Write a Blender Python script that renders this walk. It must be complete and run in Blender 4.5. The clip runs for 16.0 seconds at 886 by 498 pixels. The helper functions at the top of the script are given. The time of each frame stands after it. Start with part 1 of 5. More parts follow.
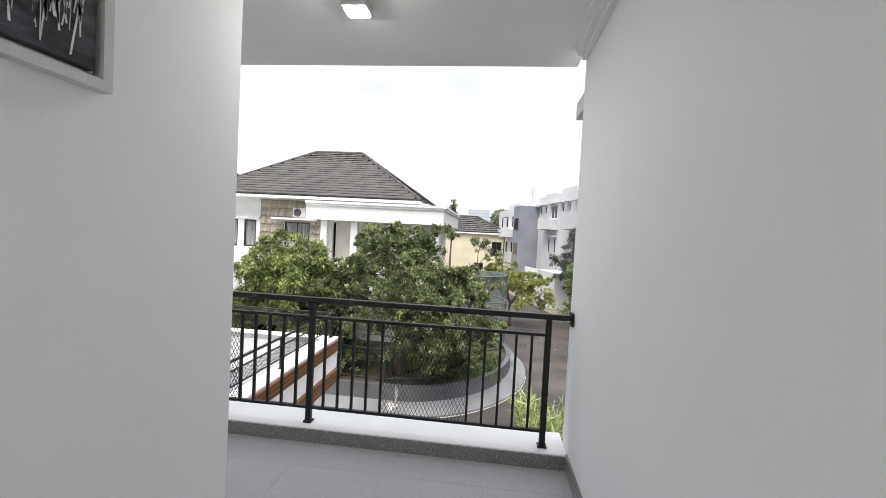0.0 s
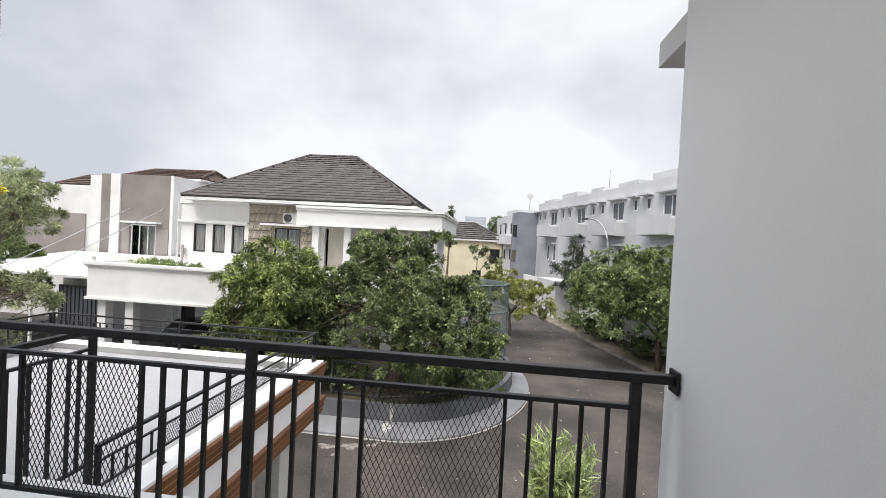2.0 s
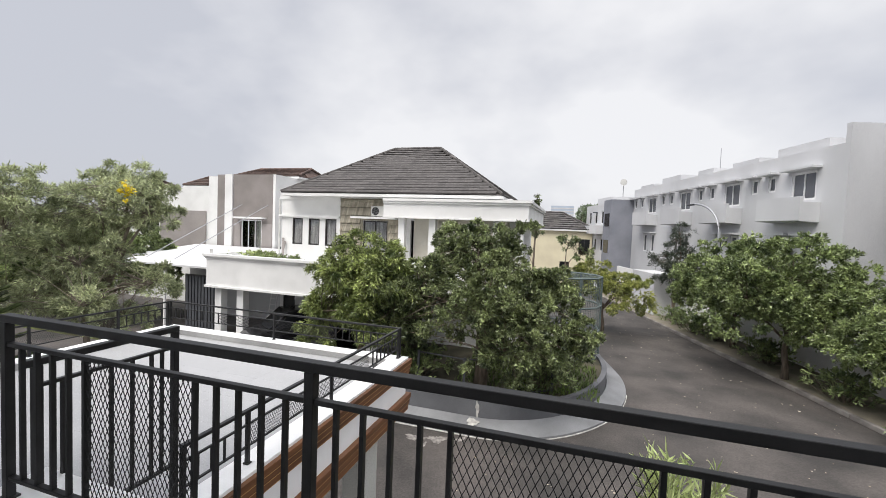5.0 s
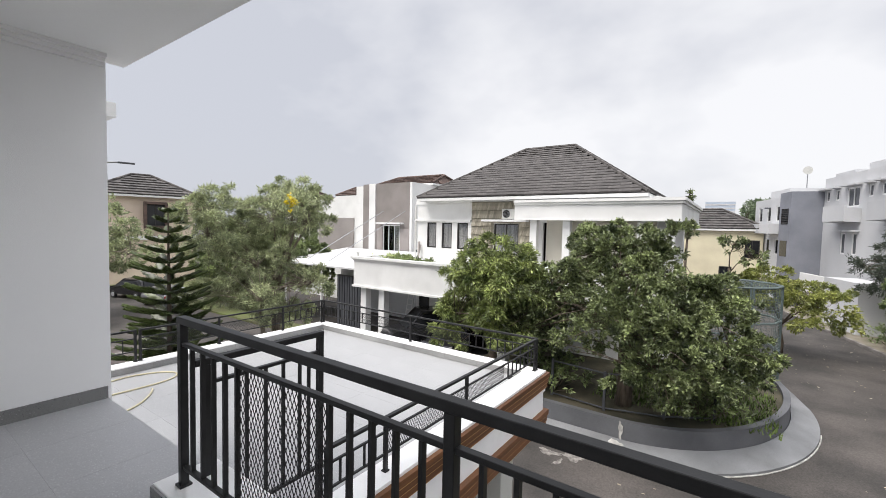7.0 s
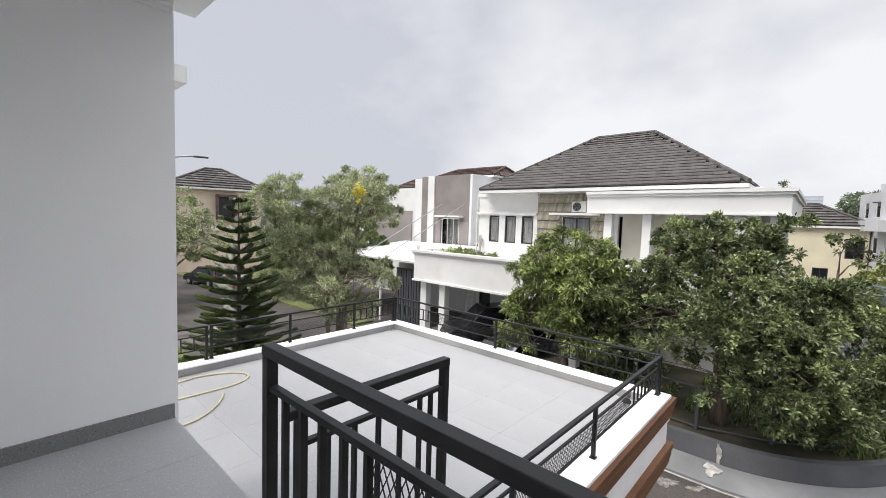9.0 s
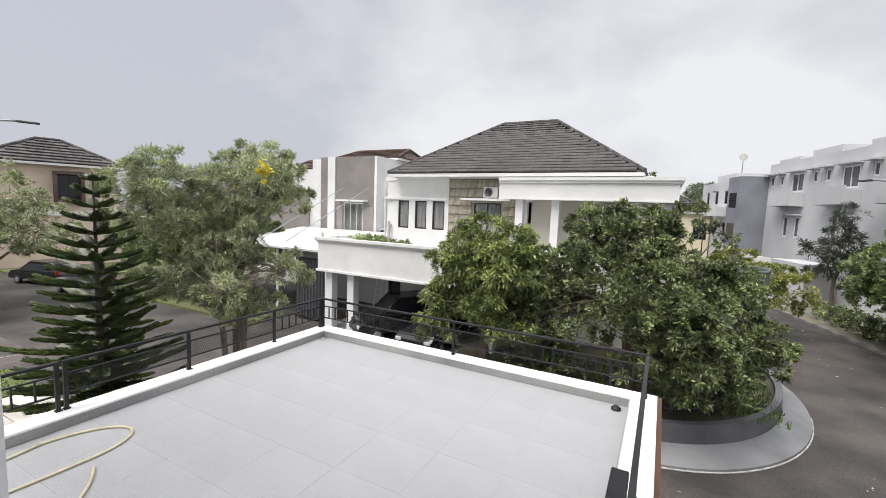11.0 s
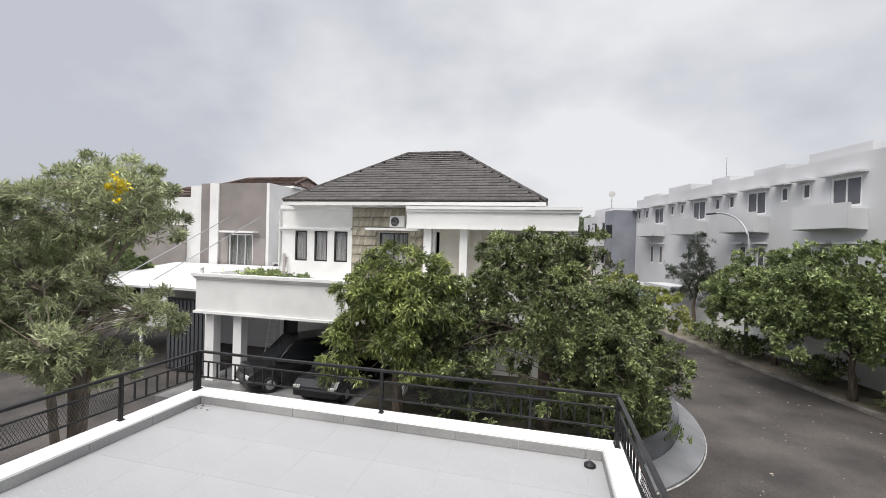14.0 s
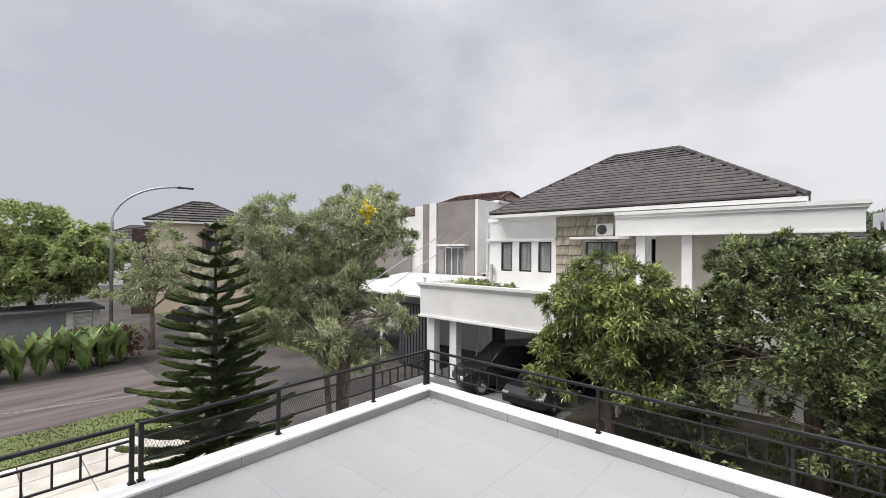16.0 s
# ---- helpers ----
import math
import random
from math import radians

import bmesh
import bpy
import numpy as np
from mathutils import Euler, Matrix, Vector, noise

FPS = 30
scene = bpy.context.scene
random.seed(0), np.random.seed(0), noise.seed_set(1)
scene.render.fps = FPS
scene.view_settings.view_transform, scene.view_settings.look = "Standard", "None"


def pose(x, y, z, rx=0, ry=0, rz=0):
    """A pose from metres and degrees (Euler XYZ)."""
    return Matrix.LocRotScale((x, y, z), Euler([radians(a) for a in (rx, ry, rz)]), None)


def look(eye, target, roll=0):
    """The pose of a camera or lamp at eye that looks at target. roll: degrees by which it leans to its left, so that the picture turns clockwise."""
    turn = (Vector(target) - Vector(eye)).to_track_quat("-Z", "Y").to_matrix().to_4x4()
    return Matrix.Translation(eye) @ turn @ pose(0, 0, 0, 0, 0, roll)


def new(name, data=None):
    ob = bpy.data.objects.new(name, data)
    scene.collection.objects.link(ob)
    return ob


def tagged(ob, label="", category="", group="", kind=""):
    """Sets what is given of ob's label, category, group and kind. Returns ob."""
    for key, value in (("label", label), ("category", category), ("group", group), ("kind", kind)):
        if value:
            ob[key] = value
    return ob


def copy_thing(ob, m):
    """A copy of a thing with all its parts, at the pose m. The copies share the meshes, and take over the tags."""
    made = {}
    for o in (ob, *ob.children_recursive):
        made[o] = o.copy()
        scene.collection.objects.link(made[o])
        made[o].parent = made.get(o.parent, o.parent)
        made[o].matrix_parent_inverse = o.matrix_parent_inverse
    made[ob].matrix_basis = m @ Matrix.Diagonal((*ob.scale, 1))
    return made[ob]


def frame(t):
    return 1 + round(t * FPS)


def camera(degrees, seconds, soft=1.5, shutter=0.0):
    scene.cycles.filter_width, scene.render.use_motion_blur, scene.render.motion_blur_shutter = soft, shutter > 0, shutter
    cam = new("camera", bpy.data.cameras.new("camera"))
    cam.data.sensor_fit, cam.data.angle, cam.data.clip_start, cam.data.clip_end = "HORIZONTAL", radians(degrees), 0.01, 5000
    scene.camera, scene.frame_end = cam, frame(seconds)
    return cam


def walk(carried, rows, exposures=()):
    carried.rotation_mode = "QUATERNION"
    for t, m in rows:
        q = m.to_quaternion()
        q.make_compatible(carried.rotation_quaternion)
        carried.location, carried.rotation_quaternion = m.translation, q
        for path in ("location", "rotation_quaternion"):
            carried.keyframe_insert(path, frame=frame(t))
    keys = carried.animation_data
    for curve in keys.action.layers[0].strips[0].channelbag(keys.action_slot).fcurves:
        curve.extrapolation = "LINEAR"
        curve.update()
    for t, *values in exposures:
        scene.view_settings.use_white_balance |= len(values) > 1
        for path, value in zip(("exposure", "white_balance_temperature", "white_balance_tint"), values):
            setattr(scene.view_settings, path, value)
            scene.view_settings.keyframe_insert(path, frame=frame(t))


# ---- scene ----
cam = camera(93.3, 16.0, 0.8)
PATH = [
    (0, (0.134, 0.534, 1.464), (-0.093, 2.52, 1.395), 3.0),
    (0.5, (0.048, 0.879, 1.492), (-0.174, 2.865, 1.424), 2.2),
    (1, (-0.011, 1.135, 1.476), (-0.223, 3.123, 1.425), 2.4),
    (1.5, (-0.035, 1.392, 1.475), (-0.244, 3.381, 1.434), 2.5),
    (2, (-0.076, 1.597, 1.459), (-0.288, 3.586, 1.424), 3.0),
    (2.5, (-0.094, 1.777, 1.455), (-0.328, 3.763, 1.409), 3.1),
    (3, (-0.11, 1.938, 1.45), (-0.387, 3.918, 1.391), 3.3),
    (3.5, (-0.141, 2.034, 1.444), (-0.486, 4.003, 1.369), 3.3),
    (6, (-0.324, 2.176, 1.463), (-1.169, 3.986, 1.363), 1.5),
    (6.5, (-0.388, 2.288, 1.463), (-1.386, 4.018, 1.362), 1.3),
    (7, (-0.449, 2.366, 1.46), (-1.597, 4.0, 1.357), 1.3),
    (7.5, (-0.569, 2.418, 1.439), (-1.837, 3.961, 1.329), 1.5),
    (8, (-0.818, 2.529, 1.397), (-2.176, 3.992, 1.269), 1.8),
    (10.5, (-2.385, 2.942, 1.409), (-3.494, 4.596, 1.227), 1.9),
    (11, (-2.684, 3.064, 1.403), (-3.608, 4.827, 1.208), 2.1),
    (11.5, (-2.949, 3.224, 1.395), (-3.619, 5.098, 1.192), 2.5),
    (12, (-3.16, 3.406, 1.37), (-3.561, 5.356, 1.181), 2.8),
    (12.5, (-3.318, 3.596, 1.353), (-3.52, 5.58, 1.2), 2.6),
    (13, (-3.381, 3.699, 1.268), (-3.558, 5.688, 1.17), 2.2),
    (13.5, (-3.408, 3.801, 1.251), (-3.689, 5.781, 1.199), 2.0),
    (14, (-3.395, 3.851, 1.254), (-3.88, 5.792, 1.232), 1.6),
    (14.5, (-3.397, 3.848, 1.245), (-4.121, 5.712, 1.241), 1.3),
    (15, (-3.433, 3.818, 1.253), (-4.39, 5.574, 1.254), 1.0),
    (15.5, (-3.459, 3.806, 1.257), (-4.617, 5.437, 1.262), 0.7),
    (16, (-3.473, 3.817, 1.252), (-4.791, 5.321, 1.263), 0.4),
]
walk(cam, [(t, look(eye, target, roll)) for t, eye, target, roll in PATH], ((0, 1.08), (0.5, 1.0), (1.2, 0.88), (2.5, 0.69), (4, 0.62), (7.5, 0.74), (10.3, 0.62), (13, 0.555), (16, 0.5)))

# ---- world, sun ----
SUN_EL, SUN_AZ = radians(60), radians(205)   # height, and turn from +y towards +x
world = bpy.data.worlds.new("sky")
scene.world = world
world.use_nodes = True
wn, wl = world.node_tree.nodes, world.node_tree.links
wn.clear()
w_out = wn.new("ShaderNodeOutputWorld")
w_bg = wn.new("ShaderNodeBackground")
w_sky = wn.new("ShaderNodeTexSky")
w_sky.sky_type = "NISHITA"
w_sky.sun_disc = False
w_sky.sun_elevation, w_sky.sun_rotation = SUN_EL, SUN_AZ
w_sky.dust_density, w_sky.air_density = 3.0, 1.0
w_co = wn.new("ShaderNodeTexCoord")
w_map = wn.new("ShaderNodeMapping")
w_map.inputs["Scale"].default_value = (1.0, 1.0, 1.7)
w_map.inputs["Location"].default_value = (0.35, 0.0, 0.2)
w_n1 = wn.new("ShaderNodeTexNoise")
w_n1.inputs["Scale"].default_value, w_n1.inputs["Detail"].default_value = 1.7, 5.5
w_n1.inputs["Roughness"].default_value = 0.5
w_ramp = wn.new("ShaderNodeValToRGB")
w_ramp.color_ramp.elements[0].position, w_ramp.color_ramp.elements[0].color = 0.38, (5.25, 5.4, 5.95, 1)
w_ramp.color_ramp.elements[1].position, w_ramp.color_ramp.elements[1].color = 0.60, (7.95, 7.95, 8.15, 1)
w_mix = wn.new("ShaderNodeMix")
w_mix.data_type = "RGBA"
w_mix.inputs[0].default_value = 0.93
wl.new(w_co.outputs["Generated"], w_map.inputs["Vector"])
wl.new(w_map.outputs[0], w_n1.inputs["Vector"])
# thinner cloud towards the east
w_sx = wn.new("ShaderNodeSeparateXYZ")
w_add = wn.new("ShaderNodeMath")
w_add.operation = "MULTIPLY_ADD"
w_add.inputs[1].default_value = 0.15
wl.new(w_co.outputs["Generated"], w_sx.inputs[0])
wl.new(w_sx.outputs["X"], w_add.inputs[0])
wl.new(w_n1.outputs[0], w_add.inputs[2])
wl.new(w_add.outputs[0], w_ramp.inputs[0])
wl.new(w_sky.outputs[0], w_mix.inputs[6])
wl.new(w_ramp.outputs[0], w_mix.inputs[7])
# an overcast sky grows brighter towards the zenith
w_sep = wn.new("ShaderNodeSeparateXYZ")
w_up = wn.new("ShaderNodeMapRange")
w_up.interpolation_type = "SMOOTHSTEP"
w_up.inputs["From Min"].default_value, w_up.inputs["From Max"].default_value = 0.45, 1.0
w_up.inputs["To Min"].default_value, w_up.inputs["To Max"].default_value = 1.0, 2.7
w_mul = wn.new("ShaderNodeVectorMath")
w_mul.operation = "SCALE"
wl.new(w_co.outputs["Generated"], w_sep.inputs[0])
wl.new(w_sep.outputs["Z"], w_up.inputs["Value"])
wl.new(w_mix.outputs[2], w_mul.inputs[0])
wl.new(w_up.outputs[0], w_mul.inputs["Scale"])
wl.new(w_mul.outputs[0], w_bg.inputs[0])
w_bg.inputs[1].default_value = 0.075
wl.new(w_bg.outputs[0], w_out.inputs[0])
sun = new("sun", bpy.data.lights.new("sun", "SUN"))
sun.data.energy, sun.data.angle, sun.data.color = 2.1, radians(40), (1.0, 0.95, 0.88)
sdir = Vector((math.sin(SUN_AZ) * math.cos(SUN_EL), math.cos(SUN_AZ) * math.cos(SUN_EL), math.sin(SUN_EL)))
sun.matrix_world = look(sdir * 60, (0, 0, 0))

# ---- materials ----


def mat(name, a, b=None, scale=3.0, fine=60.0, rough=0.6, metal=0.0, bump=0.15, spread=(0.35, 0.65), island=0.0, stretch=(1, 1, 1), obj=0.0, through_light=0.0, spec=0.4, grain=0.25):
    """Colour between a and b by coarse noise with a fine grain on top, and fine relief."""
    m = bpy.data.materials.new(name)
    m.use_nodes = True
    n, l = m.node_tree.nodes, m.node_tree.links
    p = n["Principled BSDF"]
    p.inputs["Roughness"].default_value, p.inputs["Metallic"].default_value = rough, metal
    p.inputs["Specular IOR Level"].default_value = spec
    b = b or tuple(c * 0.85 for c in a)
    co = n.new("ShaderNodeTexCoord")
    mp = n.new("ShaderNodeMapping")
    mp.inputs["Scale"].default_value = stretch
    l.new(co.outputs["Object"], mp.inputs["Vector"])
    n1, n2 = n.new("ShaderNodeTexNoise"), n.new("ShaderNodeTexNoise")
    n1.inputs["Scale"].default_value, n1.inputs["Detail"].default_value = scale, 8
    n2.inputs["Scale"].default_value, n2.inputs["Detail"].default_value = fine, 4
    for t in (n1, n2):
        l.new(mp.outputs[0], t.inputs["Vector"])
    r = n.new("ShaderNodeValToRGB")
    r.color_ramp.elements[0].position, r.color_ramp.elements[1].position = spread
    r.color_ramp.elements[0].color, r.color_ramp.elements[1].color = (*b, 1), (*a, 1)
    l.new(n1.outputs[0], r.inputs[0])
    mx = n.new("ShaderNodeMix")
    mx.data_type, mx.blend_type = "RGBA", "OVERLAY"
    mx.inputs[0].default_value = grain
    l.new(r.outputs[0], mx.inputs[6])
    l.new(n2.outputs["Fac"], mx.inputs[7])
    col = mx.outputs[2]
    if island or obj:
        src = n.new("ShaderNodeNewGeometry").outputs["Random Per Island"] if island else n.new("ShaderNodeObjectInfo").outputs["Random"]
        mr = n.new("ShaderNodeMapRange")
        k = island or obj
        mr.inputs["To Min"].default_value, mr.inputs["To Max"].default_value = 1 - k, 1 + k
        l.new(src, mr.inputs["Value"])
        hs = n.new("ShaderNodeHueSaturation")
        l.new(mr.outputs[0], hs.inputs["Value"])
        l.new(col, hs.inputs["Color"])
        col = hs.outputs[0]
    l.new(col, p.inputs["Base Color"])
    if bump:
        bp = n.new("ShaderNodeBump")
        bp.inputs["Strength"].default_value, bp.inputs["Distance"].default_value = bump, 0.01
        l.new(n2.outputs["Fac"], bp.inputs["Height"])
        l.new(bp.outputs[0], p.inputs["Normal"])
    if through_light:
        tr, ms = n.new("ShaderNodeBsdfTranslucent"), n.new("ShaderNodeMixShader")
        l.new(col, tr.inputs[0])
        ms.inputs[0].default_value = through_light
        l.new(p.outputs[0], ms.inputs[1])
        l.new(tr.outputs[0], ms.inputs[2])
        l.new(ms.outputs[0], n["Material Output"].inputs[0])
    return m


def speckled(name, base, dark, light, rough=0.35):
    """Terrazzo: a cement ground with small chips."""
    m = mat(name, base, tuple(c * 0.86 for c in base), 1.1, 120, rough, bump=0.05)
    n, l = m.node_tree.nodes, m.node_tree.links
    p = n["Principled BSDF"]
    old = p.inputs["Base Color"].links[0].from_socket
    co = n.new("ShaderNodeTexCoord")
    v = n.new("ShaderNodeTexVoronoi")
    v.inputs["Scale"].default_value = 85
    l.new(co.outputs["Object"], v.inputs["Vector"])
    near = n.new("ShaderNodeMath")
    near.operation = "LESS_THAN"
    near.inputs[1].default_value = 0.33
    l.new(v.outputs["Distance"], near.inputs[0])
    sep = n.new("ShaderNodeSeparateColor")
    l.new(v.outputs["Color"], sep.inputs[0])
    chip = n.new("ShaderNodeValToRGB")
    chip.color_ramp.interpolation = "CONSTANT"
    e = chip.color_ramp.elements
    e[0].color, e[0].position = (*dark, 1), 0.0
    e[1].color, e[1].position = (*base, 1), 0.3
    e2 = e.new(0.72)
    e2.color = (*light, 1)
    l.new(sep.outputs[0], chip.inputs[0])
    mx = n.new("ShaderNodeMix")
    mx.data_type = "RGBA"
    l.new(near.outputs[0], mx.inputs[0])
    l.new(old, mx.inputs[6])
    l.new(chip.outputs[0], mx.inputs[7])
    l.new(mx.outputs[2], p.inputs["Base Color"])
    return m


def glassy(name, colour, rough=0.05):
    m = mat(name, colour, tuple(c * 0.7 for c in colour), 0.8, 20, rough, bump=0.0, spec=0.35)
    return m


M_WALL = mat("wall_paint", (0.89, 0.89, 0.89), (0.86, 0.86, 0.865), 1.2, 160, 0.65, bump=0.06)
M_CEIL = mat("ceiling_paint", (0.86, 0.86, 0.855), (0.83, 0.83, 0.825), 1.0, 150, 0.8, bump=0.04)
M_WHITE = mat("facade_white", (0.77, 0.77, 0.765), (0.66, 0.66, 0.655), 0.8, 90, 0.75, bump=0.12, spread=(0.25, 0.6))
M_KERBW = mat("kerb_white", (0.82, 0.82, 0.82), (0.72, 0.72, 0.72), 2.0, 110, 0.6, bump=0.1, spread=(0.2, 0.5))
M_FLOOR = speckled("terrazzo_floor", (0.385, 0.387, 0.395), (0.315, 0.315, 0.322), (0.455, 0.455, 0.46), 0.4)
M_SKIRT = speckled("terrazzo_skirting", (0.22, 0.22, 0.22), (0.09, 0.09, 0.09), (0.42, 0.42, 0.42), 0.4)
M_GROUT = mat("grout", (0.56, 0.56, 0.55), (0.44, 0.44, 0.43), 5, 90, 0.9)
M_BLACK = mat("black_metal", (0.012, 0.012, 0.013), (0.022, 0.022, 0.023), 8, 140, 0.42, 0.0, bump=0.03, spec=0.28)
M_WOOD = mat("wood_strip", (0.20, 0.085, 0.035), (0.08, 0.032, 0.014), 2.5, 60, 0.45, bump=0.1, stretch=(1, 0.2, 6), obj=0.18)
M_BRASS = mat("gold_line", (0.55, 0.36, 0.14), (0.42, 0.26, 0.10), 4, 60, 0.4, bump=0.02)
M_STONEC = speckled("column_stone", (0.50, 0.50, 0.47), (0.2, 0.2, 0.19), (0.75, 0.74, 0.7), 0.6)
M_ASPH = mat("asphalt", (0.094, 0.083, 0.077), (0.04, 0.037, 0.035), 0.45, 26, 0.85, bump=0.6, spread=(0.36, 0.66), grain=0.75)
M_ROADB = mat("road_brown", (0.135, 0.112, 0.107), (0.06, 0.05, 0.048), 0.9, 40, 0.8, bump=0.4, stretch=(2.5, 0.25, 1))
M_CONC = mat("concrete", (0.34, 0.34, 0.335), (0.22, 0.22, 0.22), 1.1, 50, 0.85, bump=0.3)
M_APRON = mat("apron_cement", (0.235, 0.24, 0.25), (0.16, 0.163, 0.17), 0.9, 55, 0.8, bump=0.3)
M_DGREY = mat("dark_grey_paint", (0.075, 0.08, 0.09), (0.05, 0.052, 0.06), 0.8, 60, 0.7, bump=0.15)
M_PLANT = mat("planter_grey_paint", (0.145, 0.148, 0.158), (0.09, 0.092, 0.1), 0.7, 60, 0.75, bump=0.2)
M_ROADP = mat("worn_patch", (0.30, 0.28, 0.26), (0.12, 0.11, 0.105), 7, 60, 0.9, bump=0.3)
M_CEMENT = mat("spilt_cement", (0.55, 0.54, 0.51), (0.30, 0.29, 0.275), 6, 60, 0.9, bump=0.4)
M_KERBS = mat("kerb_stone", (0.30, 0.28, 0.26), (0.11, 0.10, 0.095), 1.2, 60, 0.9, bump=0.3)
M_PAVE = mat("paving_slab", (0.56, 0.53, 0.48), (0.40, 0.37, 0.33), 1.5, 60, 0.85, bump=0.2, obj=0.1)
M_ROOF = mat("roof_tile", (0.115, 0.106, 0.103), (0.05, 0.046, 0.045), 3, 70, 0.8, bump=0.3, obj=0.22)
M_ROOFJ = mat("roof_tile_joined", (0.115, 0.106, 0.103), (0.05, 0.046, 0.045), 3, 70, 0.8, bump=0.3, island=0.22)
M_ROOFR = mat("roof_red_brown", (0.13, 0.088, 0.075), (0.07, 0.05, 0.043), 3, 70, 0.8, bump=0.3, island=0.25)
M_CLAD = mat("stone_cladding", (0.40, 0.365, 0.295), (0.24, 0.22, 0.175), 2.2, 40, 0.9, bump=0.6, obj=0.22)
M_TAUPE = mat("taupe_paint", (0.26, 0.235, 0.225), (0.21, 0.19, 0.18), 0.7, 70, 0.8, bump=0.1)
M_TAUPE2 = mat("taupe_light", (0.35, 0.32, 0.31), (0.29, 0.265, 0.255), 0.7, 70, 0.8, bump=0.1)
M_GREYW = mat("grey_wall", (0.61, 0.615, 0.63), (0.47, 0.475, 0.49), 0.35, 50, 0.85, bump=0.15, spread=(0.25, 0.7), stretch=(1, 1, 0.45))
M_BLUEG = mat("blue_grey_wall", (0.26, 0.27, 0.31), (0.2, 0.21, 0.24), 0.5, 50, 0.8, bump=0.12)
M_BEIGE = mat("beige_wall", (0.74, 0.62, 0.52), (0.64, 0.52, 0.43), 0.6, 50, 0.85, bump=0.12)
M_YELLW = mat("cream_wall", (0.72, 0.66, 0.48), (0.62, 0.56, 0.41), 0.6, 50, 0.85, bump=0.12)
M_PORCH = mat("porch_cream", (0.62, 0.59, 0.52), (0.54, 0.51, 0.45), 0.7, 60, 0.85, bump=0.1)
M_FRAME = mat("dark_frame", (0.025, 0.023, 0.024), (0.04, 0.037, 0.036), 5, 80, 0.5, bump=0.05)
M_ALU = mat("white_frame", (0.78, 0.78, 0.78), (0.7, 0.7, 0.7), 4, 80, 0.5, bump=0.05)
M_GLASS = glassy("window_glass", (0.02, 0.022, 0.026))
# lighter glass copy: grey base colour imitates the sky's reflection in the panes
M_GLASSREFL = glassy("glass_painted_reflection", (0.13, 0.135, 0.15), 0.12)
M_CURT = mat("curtain", (0.80, 0.79, 0.78), (0.45, 0.44, 0.44), 2, 60, 0.9, bump=0.2, stretch=(9, 1, 0.3))
# shade of unlit rooms, put into a near-black colour
M_INT = mat("painted_room_shade", (0.07, 0.065, 0.062), (0.04, 0.038, 0.036), 1, 20, 0.9)
M_PLAST = mat("white_plastic", (0.66, 0.66, 0.64), (0.56, 0.56, 0.54), 3, 90, 0.5, bump=0.03)
M_STEEL = mat("galvanised_steel", (0.42, 0.43, 0.45), (0.34, 0.35, 0.37), 3, 60, 0.45, 0.6, bump=0.05)
M_CAGE = mat("cage_green_metal", (0.13, 0.165, 0.16), (0.08, 0.105, 0.105), 3, 60, 0.6, bump=0.05)
M_BARK = mat("bark", (0.17, 0.135, 0.105), (0.075, 0.06, 0.048), 4, 40, 0.95, bump=0.8, stretch=(3, 3, 0.6))
M_BARKL = mat("bark_pale", (0.30, 0.26, 0.21), (0.15, 0.125, 0.10), 4, 40, 0.95, bump=0.7, stretch=(3, 3, 0.6))


def leaf_mat(name, a, b, k=0.35, t=0.2):
    return mat(name, a, b, 1.6, 20, 0.3, bump=0.0, island=k, through_light=t, spec=0.5)


# dark, mango and mid leaves: wide tone range imitates lit tips and shaded gaps
L_DARK = leaf_mat("leaf_dark", (0.285, 0.335, 0.15), (0.042, 0.058, 0.025), 0.72)
L_MANGO = leaf_mat("leaf_mango", (0.385, 0.445, 0.155), (0.062, 0.09, 0.03), 0.72)
L_OLIVE = leaf_mat("leaf_olive", (0.50, 0.54, 0.32), (0.25, 0.285, 0.16), 0.5, 0.3)
L_MID = leaf_mat("leaf_mid", (0.34, 0.41, 0.175), (0.07, 0.10, 0.04), 0.65)
L_YELL = leaf_mat("leaf_yellowish", (0.40, 0.42, 0.13), (0.16, 0.19, 0.05), 0.5)
L_PINE = leaf_mat("leaf_pine", (0.10, 0.13, 0.045), (0.03, 0.045, 0.015), 0.5, 0.1)
L_BUSH = leaf_mat("leaf_pale", (0.48, 0.54, 0.25), (0.23, 0.29, 0.115), 0.5, 0.3)
L_BANANA = leaf_mat("leaf_banana", (0.27, 0.36, 0.13), (0.12, 0.18, 0.06), 0.5)
L_RED = leaf_mat("leaf_red", (0.16, 0.06, 0.03), (0.09, 0.05, 0.025), 0.4)
L_GREY = leaf_mat("leaf_grey", (0.085, 0.105, 0.075), (0.045, 0.06, 0.042), 0.4, 0.15)
M_FLOWER = mat("yellow_flower", (0.85, 0.70, 0.03), (0.75, 0.58, 0.03), 4, 30, 0.6, bump=0.0, island=0.2)
M_GRASS = mat("grass", (0.15, 0.21, 0.055), (0.09, 0.13, 0.04), 0.8, 30, 0.9, bump=0.4, island=0.35)
M_SOIL = mat("lawn_ground", (0.14, 0.17, 0.06), (0.10, 0.10, 0.05), 0.7, 30, 0.95, bump=0.6)
# planter soil coloured extra dark to imitate the shade under the foliage
M_SOILSHADE = mat("soil_painted_shade", (0.085, 0.075, 0.05), (0.035, 0.034, 0.022), 1.2, 30, 0.95, bump=0.7)
# concrete in a darker colour, imitating the shade below the carport
M_DRIVE = mat("driveway_cement_shaded", (0.20, 0.20, 0.20), (0.11, 0.11, 0.11), 1.0, 50, 0.8, bump=0.3)
